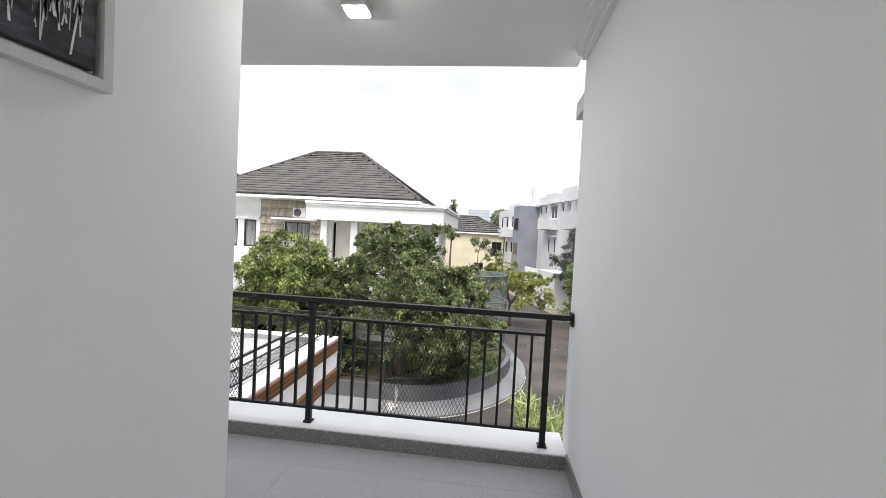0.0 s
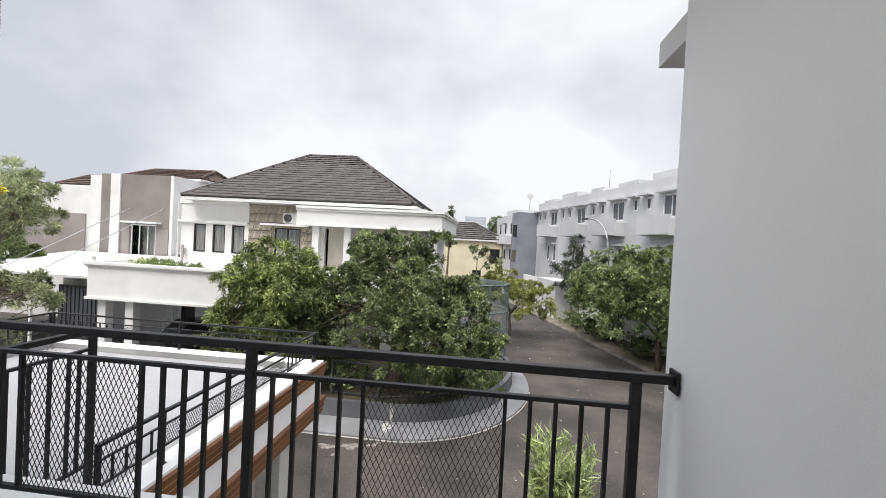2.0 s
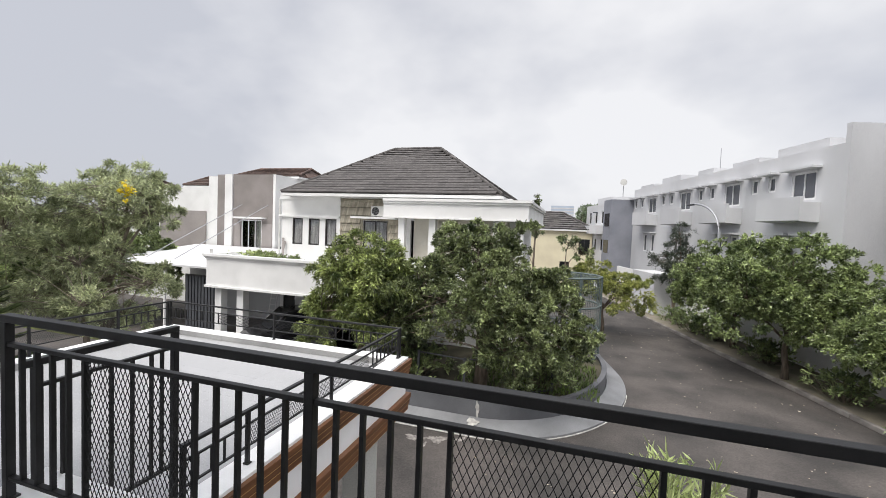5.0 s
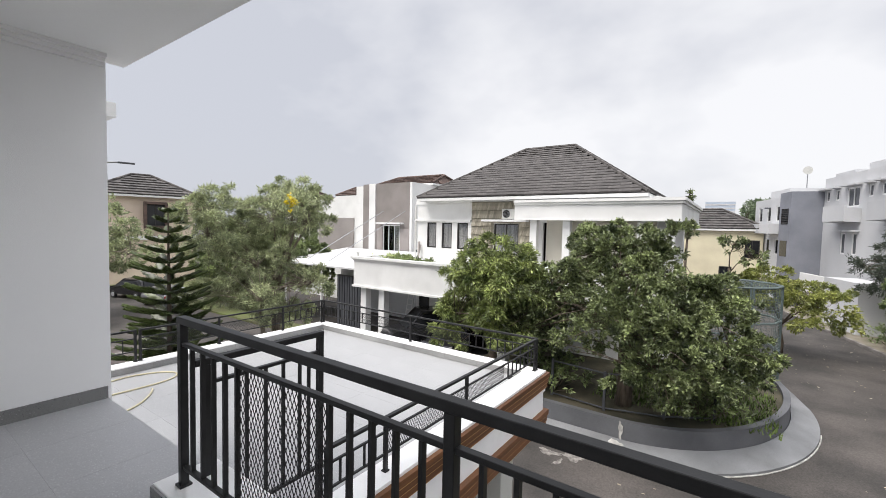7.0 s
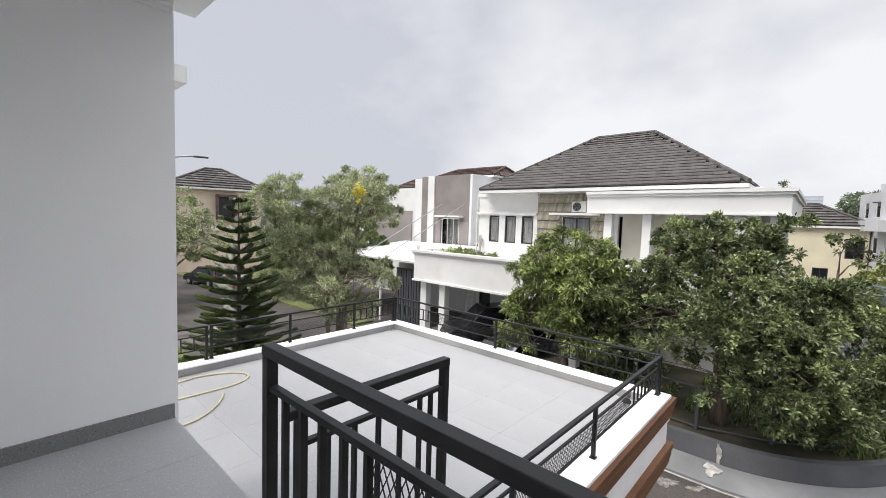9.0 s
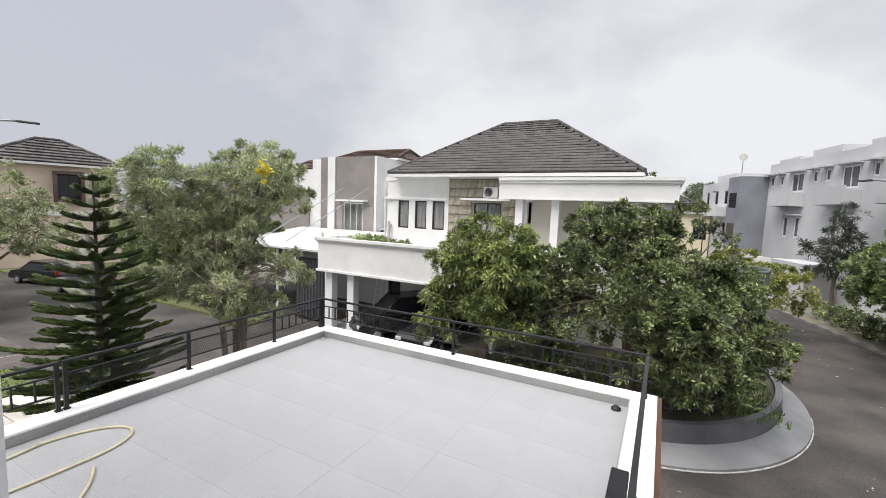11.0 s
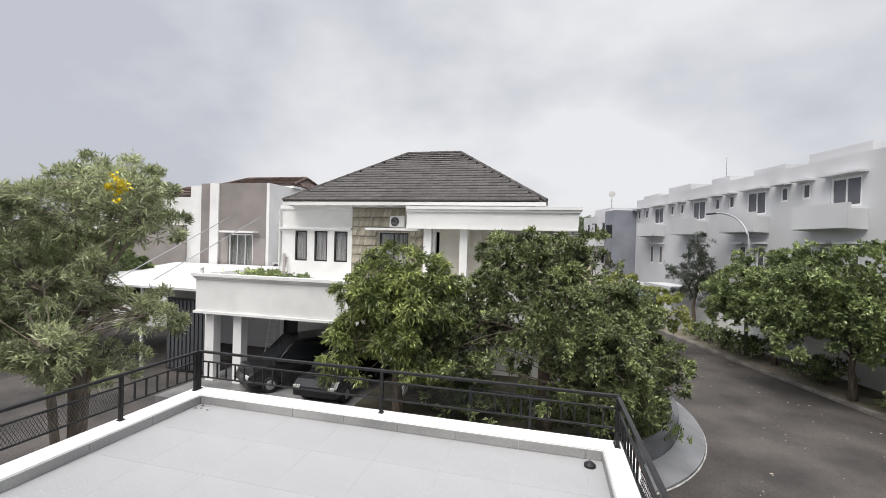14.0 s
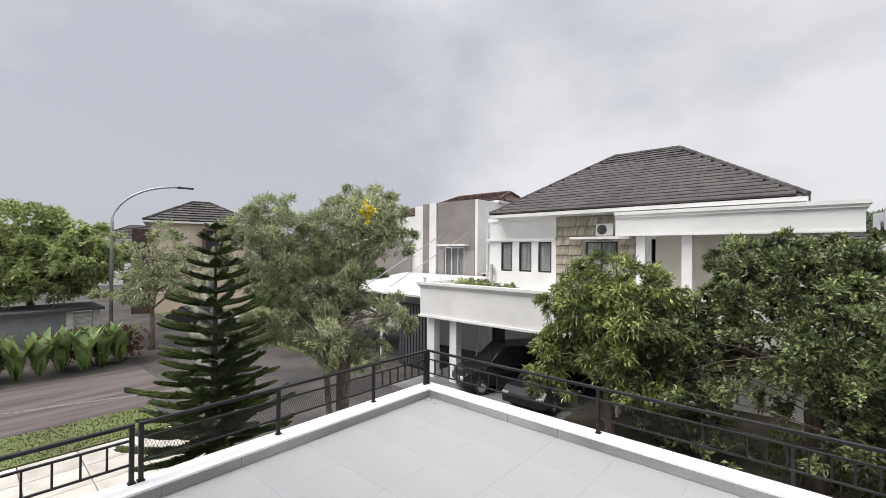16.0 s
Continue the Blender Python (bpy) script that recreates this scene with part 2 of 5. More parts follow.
M_EARTH = mat("bare_earth", (0.23, 0.20, 0.16), (0.12, 0.115, 0.075), 0.9, 30, 0.95, bump=0.6)
# far leaves paled in colour to imitate haze over distance
L_HAZE = leaf_mat("leaf_haze_tint", (0.26, 0.32, 0.20), (0.15, 0.20, 0.12), 0.4)
M_LITTER = mat("dry_leaf", (0.58, 0.52, 0.43), (0.36, 0.29, 0.21), 4, 30, 0.8, bump=0.0, island=0.4)
M_HOSE = mat("hose_rubber", (0.62, 0.57, 0.40), (0.5, 0.45, 0.3), 6, 60, 0.5, bump=0.05)
M_CANVAS = mat("canvas_dark", (0.085, 0.085, 0.10), (0.02, 0.02, 0.027), 5, 60, 0.7, bump=0.3, stretch=(1, 1, 4))
M_STROKE = mat("paint_stroke", (0.8, 0.8, 0.8), (0.45, 0.45, 0.46), 14, 90, 0.7, bump=0.3)
M_CARB = mat("car_paint_dark", (0.012, 0.012, 0.014), (0.016, 0.016, 0.018), 1, 200, 0.15, 0.0, bump=0.0, spec=0.7)
M_CARS = mat("car_paint_silver", (0.35, 0.36, 0.37), (0.32, 0.33, 0.34), 1, 200, 0.22, 0.4, bump=0.0, spec=0.7)
M_RUB = mat("rubber", (0.02, 0.02, 0.02), (0.03, 0.03, 0.03), 5, 60, 0.8)
M_TAIL = mat("tail_light", (0.4, 0.02, 0.02), (0.3, 0.015, 0.015), 3, 60, 0.25, bump=0.0)
M_AWN = mat("white_awning", (0.62, 0.62, 0.63), (0.52, 0.52, 0.53), 1, 50, 0.6, bump=0.08)
M_SHEET = mat("metal_sheet", (0.40, 0.41, 0.43), (0.27, 0.28, 0.29), 1, 50, 0.5, 0.3, bump=0.1)
# pale blue of distance haze, mixed into the tower's base colour
M_FARB = mat("building_haze_tint", (0.48, 0.54, 0.62), (0.40, 0.46, 0.55), 0.05, 2, 0.9, bump=0.0)


def glow(name, colour, power):
    m = bpy.data.materials.new(name)
    m.use_nodes = True
    p = m.node_tree.nodes["Principled BSDF"]
    p.inputs["Emission Color"].default_value = (*colour, 1)
    p.inputs["Emission Strength"].default_value = power
    return m


M_LED = glow("led_panel", (1.0, 0.98, 0.95), 130.0)

# ---- mesh helpers ----
rng = np.random.default_rng(7)


def box(bm, x0, x1, y0, y1, z0, z1, bevel=0.0):
    v = [bm.verts.new(p) for p in ((x0, y0, z0), (x1, y0, z0), (x1, y1, z0), (x0, y1, z0), (x0, y0, z1), (x1, y0, z1), (x1, y1, z1), (x0, y1, z1))]
    f = [bm.faces.new([v[i] for i in q]) for q in ((3, 2, 1, 0), (4, 5, 6, 7), (0, 1, 5, 4), (1, 2, 6, 5), (2, 3, 7, 6), (3, 0, 4, 7))]
    if bevel:
        bmesh.ops.bevel(bm, geom=list({e for q in f for e in q.edges}), offset=bevel, segments=2, affect="EDGES", profile=0.5)


def tube(bm, pts, radii, n=8, cap=True):
    """A round bar along points with the radius at each."""
    rings = []
    pts = [Vector(p) for p in pts]
    for i, p in enumerate(pts):
        d = (pts[min(i + 1, len(pts) - 1)] - pts[max(i - 1, 0)]).normalized()
        s = d.cross(Vector((0, 0, 1)) if abs(d.z) < 0.95 else Vector((1, 0, 0))).normalized()
        t = d.cross(s)
        rings.append([bm.verts.new(p + (s * math.cos(2 * math.pi * k / n) + t * math.sin(2 * math.pi * k / n)) * radii[i]) for k in range(n)])
    for a, b in zip(rings, rings[1:]):
        for k in range(n):
            bm.faces.new((a[k], a[(k + 1) % n], b[(k + 1) % n], b[k]))
    if cap:
        bm.faces.new(rings[0][::-1])
        bm.faces.new(rings[-1])


def extrude_poly(bm, pts, z0, z1):
    """A flat outline in x, y raised from z0 to z1."""
    a = [bm.verts.new((x, y, z0)) for x, y in pts]
    b = [bm.verts.new((x, y, z1)) for x, y in pts]
    bm.faces.new(a[::-1])
    bm.faces.new(b)
    for i in range(len(pts)):
        j = (i + 1) % len(pts)
        bm.faces.new((a[i], a[j], b[j], b[i]))


def profile_x(bm, prof, x0, x1):
    """An outline in y, z drawn out along x."""
    a = [bm.verts.new((x0, y, z)) for y, z in prof]
    b = [bm.verts.new((x1, y, z)) for y, z in prof]
    bm.faces.new(a)
    bm.faces.new(b[::-1])
    for i in range(len(prof)):
        j = (i + 1) % len(prof)
        bm.faces.new((a[j], a[i], b[i], b[j]))


def holed(bm, x0, x1, z0, z1, y0, y1, holes=()):
    """A wall from x0 to x1 with openings (x0, x1, z0, z1) through it."""
    xs = sorted({x0, x1, *[h[0] for h in holes], *[h[1] for h in holes]})
    zs = sorted({z0, z1, *[h[2] for h in holes], *[h[3] for h in holes]})
    for a, b in zip(xs, xs[1:]):
        run = None
        for c, d in zip(zs, zs[1:]):
            mx, mz = (a + b) / 2, (c + d) / 2
            if any(h[0] < mx < h[1] and h[2] < mz < h[3] for h in holes):
                if run:
                    box(bm, a, b, y0, y1, *run)
                run = None
            else:
                run = (run[0], d) if run else (c, d)
        if run:
            box(bm, a, b, y0, y1, *run)


def done(name, bm, material, smooth=False):
    bmesh.ops.recalc_face_normals(bm, faces=bm.faces)
    me = bpy.data.meshes.new(name)
    bm.to_mesh(me)
    bm.free()
    me.materials.append(material)
    if smooth:
        for p in me.polygons:
            p.use_smooth = True
    return me


def part(name, bm, material, parent=None, label="", smooth=False):
    ob = new(name, bm if isinstance(bm, bpy.types.Mesh) else done(name, bm, material, smooth))
    ob.parent = parent
    if label:
        tagged(ob, label)
    return ob


def thing(name, label, category, m=None, group="", kind=""):
    ob = new(name)
    ob.empty_display_size = 0.2
    if m is not None:
        ob.matrix_world = m
    return tagged(ob, label, category, group, kind)


def boxes(*bs, bevel=0.0):
    bm = bmesh.new()
    for b in bs:
        box(bm, *b, bevel=bevel)
    return bm


def structure(name, bm, material, label, category="wall"):
    return tagged(part(name, bm, material), label, category, kind="structure")


def raw_mesh(name, verts, faces, material, smooth=False):
    me = bpy.data.meshes.new(name)
    me.from_pydata(verts.tolist() if isinstance(verts, np.ndarray) else verts, [], faces.tolist() if isinstance(faces, np.ndarray) else faces)
    me.materials.append(material)
    me.update()
    if smooth:
        me.polygons.foreach_set("use_smooth", [True] * len(me.polygons))
    return me

# ---- own house: hall, balcony, terrace ----
G = -5.1            # street level
G0 = -3.6           # street level in the pieces that are laid out at a smaller scale


def sim(eye, k):
    """Grow a piece of the plan about a point."""
    return Matrix.Translation(Vector(eye) * (1 - k)) @ Matrix.Scale(k, 4)


SR = sim((-3.339, 3.61, 1.353), 1.303)     # side street
SA = sim((-3.339, 3.61, 1.353), 1.16)      # apartments
GA = -4.21                                 # street level at their scale
SG = sim((-3.475, 3.82, 1.241), 0.95)      # pine in the own garden
SF = sim((-3.475, 3.82, 1.241), 0.85)      # flowering tree
SL = sim((-3.497, 3.839, 1.241), 1.31)     # street on the left
SP = sim((-0.466, 2.375, 1.49), 1.295)     # corner planter
TZ, TK = -0.65, -0.55   # terrace floor and kerb top
CE = 2.75           # ceiling
RX, LX, WX = 0.695, -1.015, -4.62   # hall walls and terrace wall

wall_right = structure("wall_right", boxes((RX, RX + 0.15, -1.15, 3.44, G, CE + 0.15)), M_WALL, "plain white painted plaster hall wall")
structure("wall_left", boxes((LX - 0.15, LX, -0.998, 2.3, 0.0, CE)), M_WALL, "plain white painted plaster wall with a painting")
structure("wall_front", boxes((WX, LX - 0.152, 2.1, 2.3, 0.0, CE)), M_WALL, "white painted front wall of the house")
# unseen back wall; its two openings are added to brighten the hall with daylight
bm = bmesh.new()
holed(bm, WX - 0.15, RX, 0.0, CE, -1.15, -1.0, [(LX + 0.02, RX - 0.02, 0.0, 2.68), (-4.2, -1.6, 0.6, 2.5)])
structure("wall_back", bm, M_WALL, "unseen white painted back wall with openings added to let daylight in")
structure("wall_inner", boxes((WX, LX - 0.152, 0.5, 0.6, 0.0, CE)), M_WALL, "white painted inner room wall")
structure("wall_terrace", boxes((WX - 0.15, WX, -3.0, 3.58, G, CE + 0.15)), M_WALL, "white painted terrace side wall with grey skirting")
structure("wall_base", boxes((WX + 0.002, RX - 0.002, 3.38, 3.56, G, -0.16)), M_WHITE, "white painted wall below the balcony")
structure("ceiling", boxes((WX - 0.15, RX - 0.002, -1.15, 3.75, CE, CE + 0.14)), M_CEIL, "smooth white plaster ceiling with an open front edge", "ceiling")
bm = bmesh.new()
for k, (w, h) in enumerate(((0.10, 0.028), (0.07, 0.056), (0.035, 0.085))):
    box(bm, RX - w, RX - 0.003, -0.99, 3.42, CE - h, CE - h + 0.03)
part("crown_moulding", bm, M_CEIL, None)
tagged(bpy.data.objects["crown_moulding"], "stepped white plaster crown moulding along the ceiling", "trim", kind="structure")
bm = bmesh.new()
for k, (w, h) in enumerate(((0.10, 0.028), (0.07, 0.056), (0.035, 0.085))):
    box(bm, WX + 0.003, WX + w, 2.32, 3.56, CE - h, CE - h + 0.03)
tagged(part("crown_moulding", bm, M_CEIL), "stepped white plaster crown moulding along the ceiling", "trim", kind="structure")
structure("skirting_right", boxes((RX - 0.014, RX - 0.001, -0.99, 3.25, 0.0, 0.10)), M_SKIRT, "dark grey terrazzo skirting strip", "baseboard")
structure("skirting_left", boxes((LX + 0.001, LX + 0.014, -0.99, 2.29, 0.0, 0.10)), M_SKIRT, "dark grey terrazzo skirting strip", "baseboard")
structure("skirting_terrace", boxes((WX + 0.001, WX + 0.014, 2.31, 3.555, 0.0, 0.10)), M_SKIRT, "dark grey terrazzo skirting strip", "baseboard")

floor = structure("floor", boxes((WX, RX, -3.0, 3.56, -0.16, -0.002)), M_GROUT, "grey terrazzo tiled balcony floor", "floor")
terrace_floor = structure("terrace_floor", boxes((-7.22, -2.85, -3.0, 7.84, TZ - 0.2, TZ - 0.002)), M_GROUT, "pale grey terrazzo tiled terrace floor", "floor")

# terrace kerb with the street fascia
KX0, KX1, KY = -7.45, -2.60, 8.06
kerb = thing("terrace_kerb", "white painted terrace kerb with a grey inner face", "kerb", kind="structure")
part("kerb_top", boxes((KX0, KX1, 7.84, KY, TZ - 0.2, TK), (KX0, -7.22, -3.0, 7.84, TZ - 0.2, TK), (-2.85, KX1, 3.57, 7.84, TZ - 0.2, TK)), M_KERBW, kerb)
part("kerb_bed", boxes((-7.22, -2.85, 7.832, 7.8398, TZ, TK - 0.014), (-7.2198, -7.212, -3.0, 7.832, TZ, TK - 0.014), (-2.858, -2.8502, 3.58, 7.832, TZ, TK - 0.014)), M_GROUT, kerb, "pale cement joint")
for k in range(8):
    x = -7.205 + 0.6 * k
    part("skirting_tile", boxes((x, min(x + 0.596, -2.87), 7.822, 7.8318, TZ + 0.004, TK - 0.012)), M_CONC, kerb)
for k in range(18):
    y = 7.82 - 0.6 * k
    part("skirting_tile", boxes((-7.2118, -7.202, y - 0.596, y, TZ + 0.004, TK - 0.012)), M_CONC, kerb)
    if y > 4.2:
        part("skirting_tile", boxes((-2.868, -2.8582, y - 0.596, y, TZ + 0.004, TK - 0.012)), M_CONC, kerb)
fascia = thing("terrace_fascia", "white terrace edge with two bands of brown wooden strips", "fascia", kind="structure")
part("panel", boxes((KX0 + 0.02, KX1 - 0.02, KY - 0.14, KY - 0.02, -1.40, TZ - 0.2), (KX1 - 0.14, KX1 - 0.02, 3.57, KY - 0.14, -1.40, TZ - 0.2), (KX0 + 0.02, KX0 + 0.14, -3.0, KY - 0.14, -1.40, TZ - 0.2)), M_KERBW, fascia)
for top, hh in ((-0.58, 0.22), (-1.12, 0.26)):
    for k in range(3):
        o = 0.045 - 0.013 * k
        a, b = top - hh * k / 3, top - hh * (k + 1) / 3 + 0.012
        part("wood_strip", boxes((KX1 - 0.018, KX1 + o, 3.58, KY + o, b, a)), M_WOOD, fascia)
        part("wood_strip", boxes((KX0 - o, KX1 - 0.02, KY - 0.018, KY + o, b, a)), M_WOOD, fascia)
        part("gold_line", boxes((KX1 - 0.018, KX1 + o - 0.006, 3.58, KY + o - 0.006, b - 0.012, b)), M_BRASS, fascia)
structure("terrace_soffit", boxes((KX0 + 0.15, KX1 - 0.15, -3.0, KY - 0.15, -1.38, -1.30)), M_WHITE, "white soffit over the car port", "ceiling")
for cx, cy in ((-2.82, 7.0), (-7.2, 7.4)):
    col = thing("carport_column", "square column of pale speckled stone under the terrace", "column", pose(cx, cy, G), kind="structure")
    part("shaft", boxes((-0.17, 0.17, -0.17, 0.17, 0.0, 3.70), bevel=0.01), M_STONEC, col)

# balcony kerb
bk = thing("balcony_kerb", "low balcony kerb with white top and terrazzo face", "kerb", kind="structure")
part("kerb_top", boxes((-2.88, RX - 0.002, 3.24, 3.56, 0.0, 0.095), bevel=0.006), M_KERBW, bk)
part("kerb_face", boxes((-2.876, RX - 0.003, 3.226, 3.239, 0.0, 0.088)), M_SKIRT, bk, "dark terrazzo strip")

# ceiling light
cl = thing("ceiling_light", "small square white surface-mounted ceiling light, switched on", "ceiling light", pose(-0.69, 2.86, CE))
part("housing", boxes((-0.075, 0.075, -0.075, 0.075, -0.055, 0.0), bevel=0.006), M_PLAST, cl)
part("diffuser", boxes((-0.055, 0.055, -0.055, 0.055, -0.062, -0.054)), M_LED, cl, "glowing square diffuser")

# painting
pa = thing("painting", "abstract dark canvas with white strokes in a white frame", "painting", pose(LX + 0.002, 1.64, 1.82))
part("frame", boxes((0, 0.035, -0.92, -0.03, 0, 0.03), (0, 0.035, -0.92, -0.03, 1.17, 1.2), (0, 0.035, -0.03, 0.0, 0, 1.2), (0, 0.035, -0.95, -0.92, 0, 1.2)), M_PLAST, pa, "white wooden frame")
part("canvas", boxes((0, 0.028, -0.905, -0.045, 0.045, 1.155), bevel=0.006), M_CANVAS, pa, "dark ribbed canvas")
bm = bmesh.new()
for _ in range(1000):
    y = rng.uniform(-0.88, -0.09)
    z = rng.uniform(0.09, 0.62) if rng.random() < 0.75 else rng.uniform(0.06, 1.0)
    h, w = rng.uniform(0.03, 0.2), rng.uniform(0.002, 0.008)
    tilt = rng.uniform(-0.2, 0.2) * h
    vs = [bm.verts.new((0.0305, y + dy, z + dz)) for dy, dz in ((0, 0), (w, 0), (w + tilt, h), (tilt, h))]
    bm.faces.new(vs)
part("brushwork", bm, M_STROKE, pa, "white dragged brush strokes")

# canopy slabs past the side walls
structure("canopy_right", boxes((RX + 0.01, 1.6, 3.46, 3.75, 2.36, 2.48)), M_WHITE, "white concrete window canopy beside the balcony", "canopy")
structure("canopy_left", boxes((-7.6, -5.25, 2.6, 3.84, 2.42, 2.55)), M_WHITE, "white concrete window canopy beside the terrace wall", "canopy")


# ---- railings ----
def mesh_panel(w, h, t=0.0027, dx=0.026, rise=2.1):
    """Expanded metal: crossing thin strands in a w by h field, in x and z."""
    bm = bmesh.new()
    for s in (1, -1):
        c = -h / rise
        while c < w + h / rise:
            # strand x = c + s * z / rise
            za, zb = 0.0, h
            ends = []
            for z in (za, zb):
                ends.append((c + (z if s > 0 else h - z) / rise, z))
            (xa, z0), (xb, z1) = ends
            pts = []
            lo, hi = 0.0, 1.0
            d = xb - xa
            if abs(d) > 1e-9:
                t0, t1 = sorted(((0 - xa) / d, (w - xa) / d))
                lo, hi = max(lo, t0), min(hi, t1)
            if hi - lo > 0.02:
                for u in (lo, hi):
                    pts.append((xa + d * u, z0 + (z1 - z0) * u))
                (ax, az), (bx, bz) = pts
                y = 0.0015 * s
                q = [bm.verts.new(p) for p in ((ax - t / 2, y - t / 2, az), (ax + t / 2, y - t / 2, az), (ax + t / 2, y + t / 2, az), (ax - t / 2, y + t / 2, az), (bx - t / 2, y - t / 2, bz), (bx + t / 2, y - t / 2, bz), (bx + t / 2, y + t / 2, bz), (bx - t / 2, y + t / 2, bz))]
                for f in ((0, 1, 5, 4), (1, 2, 6, 5), (2, 3, 7, 6), (3, 0, 4, 7)):
                    bm.faces.new([q[i] for i in f])
            c += dx
    return bm


def bar(name, parent, x0, x1, z0, z1, t, bevel=0.003):
    return part(name, boxes((x0, x1, -t / 2, t / 2, z0, z1), bevel=bevel), M_BLACK, parent)


def railing(name, label, m, length, top, sub, low, posts, balusters, meshes, foot=0.0, thick=0.038, rail=0.028, bal=0.0155, head=0.036, group="", flange=False):
    """A black steel railing along x from 0 to length; heights above its foot."""
    r = thing(name, label, "railing", m, group)
    bar("top_rail", r, -thick / 2, length + (0.08 if flange else thick / 2), top - head, top, thick + 0.006, 0.004)
    for p, q in zip(posts, posts[1:]):
        bar("middle_rail", r, p + thick / 2, q - thick / 2, sub - rail * 0.7, sub, rail)
        bar("bottom_rail", r, p + thick / 2, q - thick / 2, low, low + rail * 0.7, rail)
    for p in posts:
        bar("post", r, p - thick / 2, p + thick / 2, foot + 0.012, top - head, thick)
        part("base_plate", boxes((p - thick * 0.8, p + thick * 0.8, -thick * 0.8, thick * 0.8, foot, foot + 0.012), bevel=0.003), M_BLACK, r)
    for b in balusters:
        bar("baluster", r, b - bal / 2, b + bal / 2, low + rail * 0.7, sub - rail * 0.7, bal * 1.3, 0.0)
    for a, b in meshes:
        ob = part("mesh_panel", mesh_panel(b - a, sub - low - rail * 1.4), M_BLACK, r, "expanded metal mesh")
        ob.location = (a, 0, low + rail * 0.7)
    if flange:
        part("wall_flange", boxes((length + 0.07, length + 0.082, -0.04, 0.04, top - 0.07, top + 0.02), bevel=0.004), M_BLACK, r)
    return r


def bay(p, q, n=4, side=0.315):
    """Balusters at both sides of a mesh field between two posts."""
    w = (q - p) * side
    s = w / (n + 1)
    left = [p + s * (k + 1) for k in range(n + 1)]
    right = [q - s * (k + 1) for k in range(n + 1)]
    return left + right, (left[-1] + 0.01, right[-1] - 0.01)


b1, m1 = bay(0.0, 1.655)
b2, m2 = bay(1.655, 3.275)
railing("balcony_railing", "black painted steel balcony railing with mesh panels", pose(-2.735, 3.33, 0.095), 3.275 + 0.068, 0.885, 0.755, 0.095, (0.0, 1.655, 3.275), b1 + b2, (m1, m2), flange=True)
# return along the steps
railing("return_railing", "short black steel return railing beside the steps", pose(-2.735, 3.40, TK, 0, 0, 90), 0.79, 1.29, 1.16, 0.34, (0.04, 0.79), [0.15, 0.27, 0.39, 0.51, 0.63, 0.70], (), group="terrace railings")
# low terrace railings
H_T, H_S, H_L = 0.46, 0.34, 0.14
TR = dict(thick=0.032, rail=0.022, bal=0.013, head=0.026, group="terrace railings")
L1 = 7.385 - 2.724
railing("terrace_railing", "low black steel terrace railing on the kerb", pose(-7.385, 7.99, TK), L1, H_T, H_S, H_L, (0.0, L1 / 2, L1), [0.125 * k for k in range(1, 10)] + [L1 - 0.125 * k for k in range(1, 10)], ((1.14, L1 / 2 - 0.02), (L1 / 2 + 0.02, L1 - 1.14)), **TR)
L2 = 7.93 - 4.25
railing("terrace_railing", "low black steel terrace railing on the kerb", pose(-2.724, 4.25, TK, 0, 0, 90), L2, H_T, H_S, H_L, (0.0, 0.6, 1.85, L2), [0.12 * k for k in range(1, 5)] + [L2 - 0.12 * k for k in range(1, 8)], ((0.62, 1.83), (1.87, L2 - 0.95)), **TR)
L3 = 7.93 - 4.73
railing("terrace_railing", "low black steel terrace railing on the kerb", pose(-7.385, 4.73, TK, 0, 0, 90), L3, H_T, H_S, H_L, (0.0, 1.12, 2.31, L3), [L3 - 0.125 * k for k in range(1, 8)], ((0.02, 1.10), (1.14, 2.29)), **TR)
L4 = 6.2
railing("terrace_railing", "low black steel terrace railing on the kerb", pose(-7.385, 4.67 - L4, TK, 0, 0, 90), L4, H_T, H_S, H_L, (0.0, 2.0, 4.1, L4), [L4 - 0.15 * k for k in range(1, 14)], ((2.02, 4.08),), **TR)

# hose on the terrace
bm = bmesh.new()
pts = []
for k in range(70):
    s = k / 69
    if s < 0.25:
        pts.append((-6.78 - 0.27 * s / 0.25, 3.0 + 1.45 * s / 0.25, TZ + 0.012))
    elif s < 0.75:
        a = math.pi * (1 - (s - 0.25) / 0.5)
        pts.append((-6.77 + 0.28 * math.cos(a), 4.45 + 0.47 * math.sin(a) + 0.08 * math.cos(a), TZ + 0.012))
    else:
        u = (s - 0.75) / 0.25
        pts.append((-6.49 - 0.24 * u * u, 4.37 - 1.3 * u, TZ + 0.012))
tube(bm, pts, [0.011] * len(pts), 8)
pts = [(-6.35 + 0.52 * math.sin(1.57 * min(1, k / 16)), 4.5 - 0.6 * (k / 16) ** 1.25, TZ + 0.012) for k in range(28)]
tube(bm, pts, [0.011] * len(pts), 8)
tagged(part("garden_hose", bm, M_HOSE, None, smooth=True), "pale yellow garden hose lying in a loop on the terrace", "hose")
litter = np.random.default_rng(12)
n = 12
x, y, a = -7.14 + 0.22 * litter.uniform(0, 1, n) ** 2, 7.79 - 0.12 * litter.uniform(0, 1, n) ** 2, litter.uniform(0, 6.28, n)
v = np.stack([np.stack([x + 0.016 * np.cos(a + q), y + 0.01 * np.sin(a + q), np.full(n, TZ + 0.004) + litter.uniform(0, 0.012, n)], 1) for q in (0, 1.57, 3.14, 4.71)], 1).reshape(-1, 3)
tagged(new("corner_litter", raw_mesh("corner_litter", v, np.arange(4 * n).reshape(n, 4), M_BARK)), "few brown dead leaves in the terrace corner", "leaves", kind="stuff")
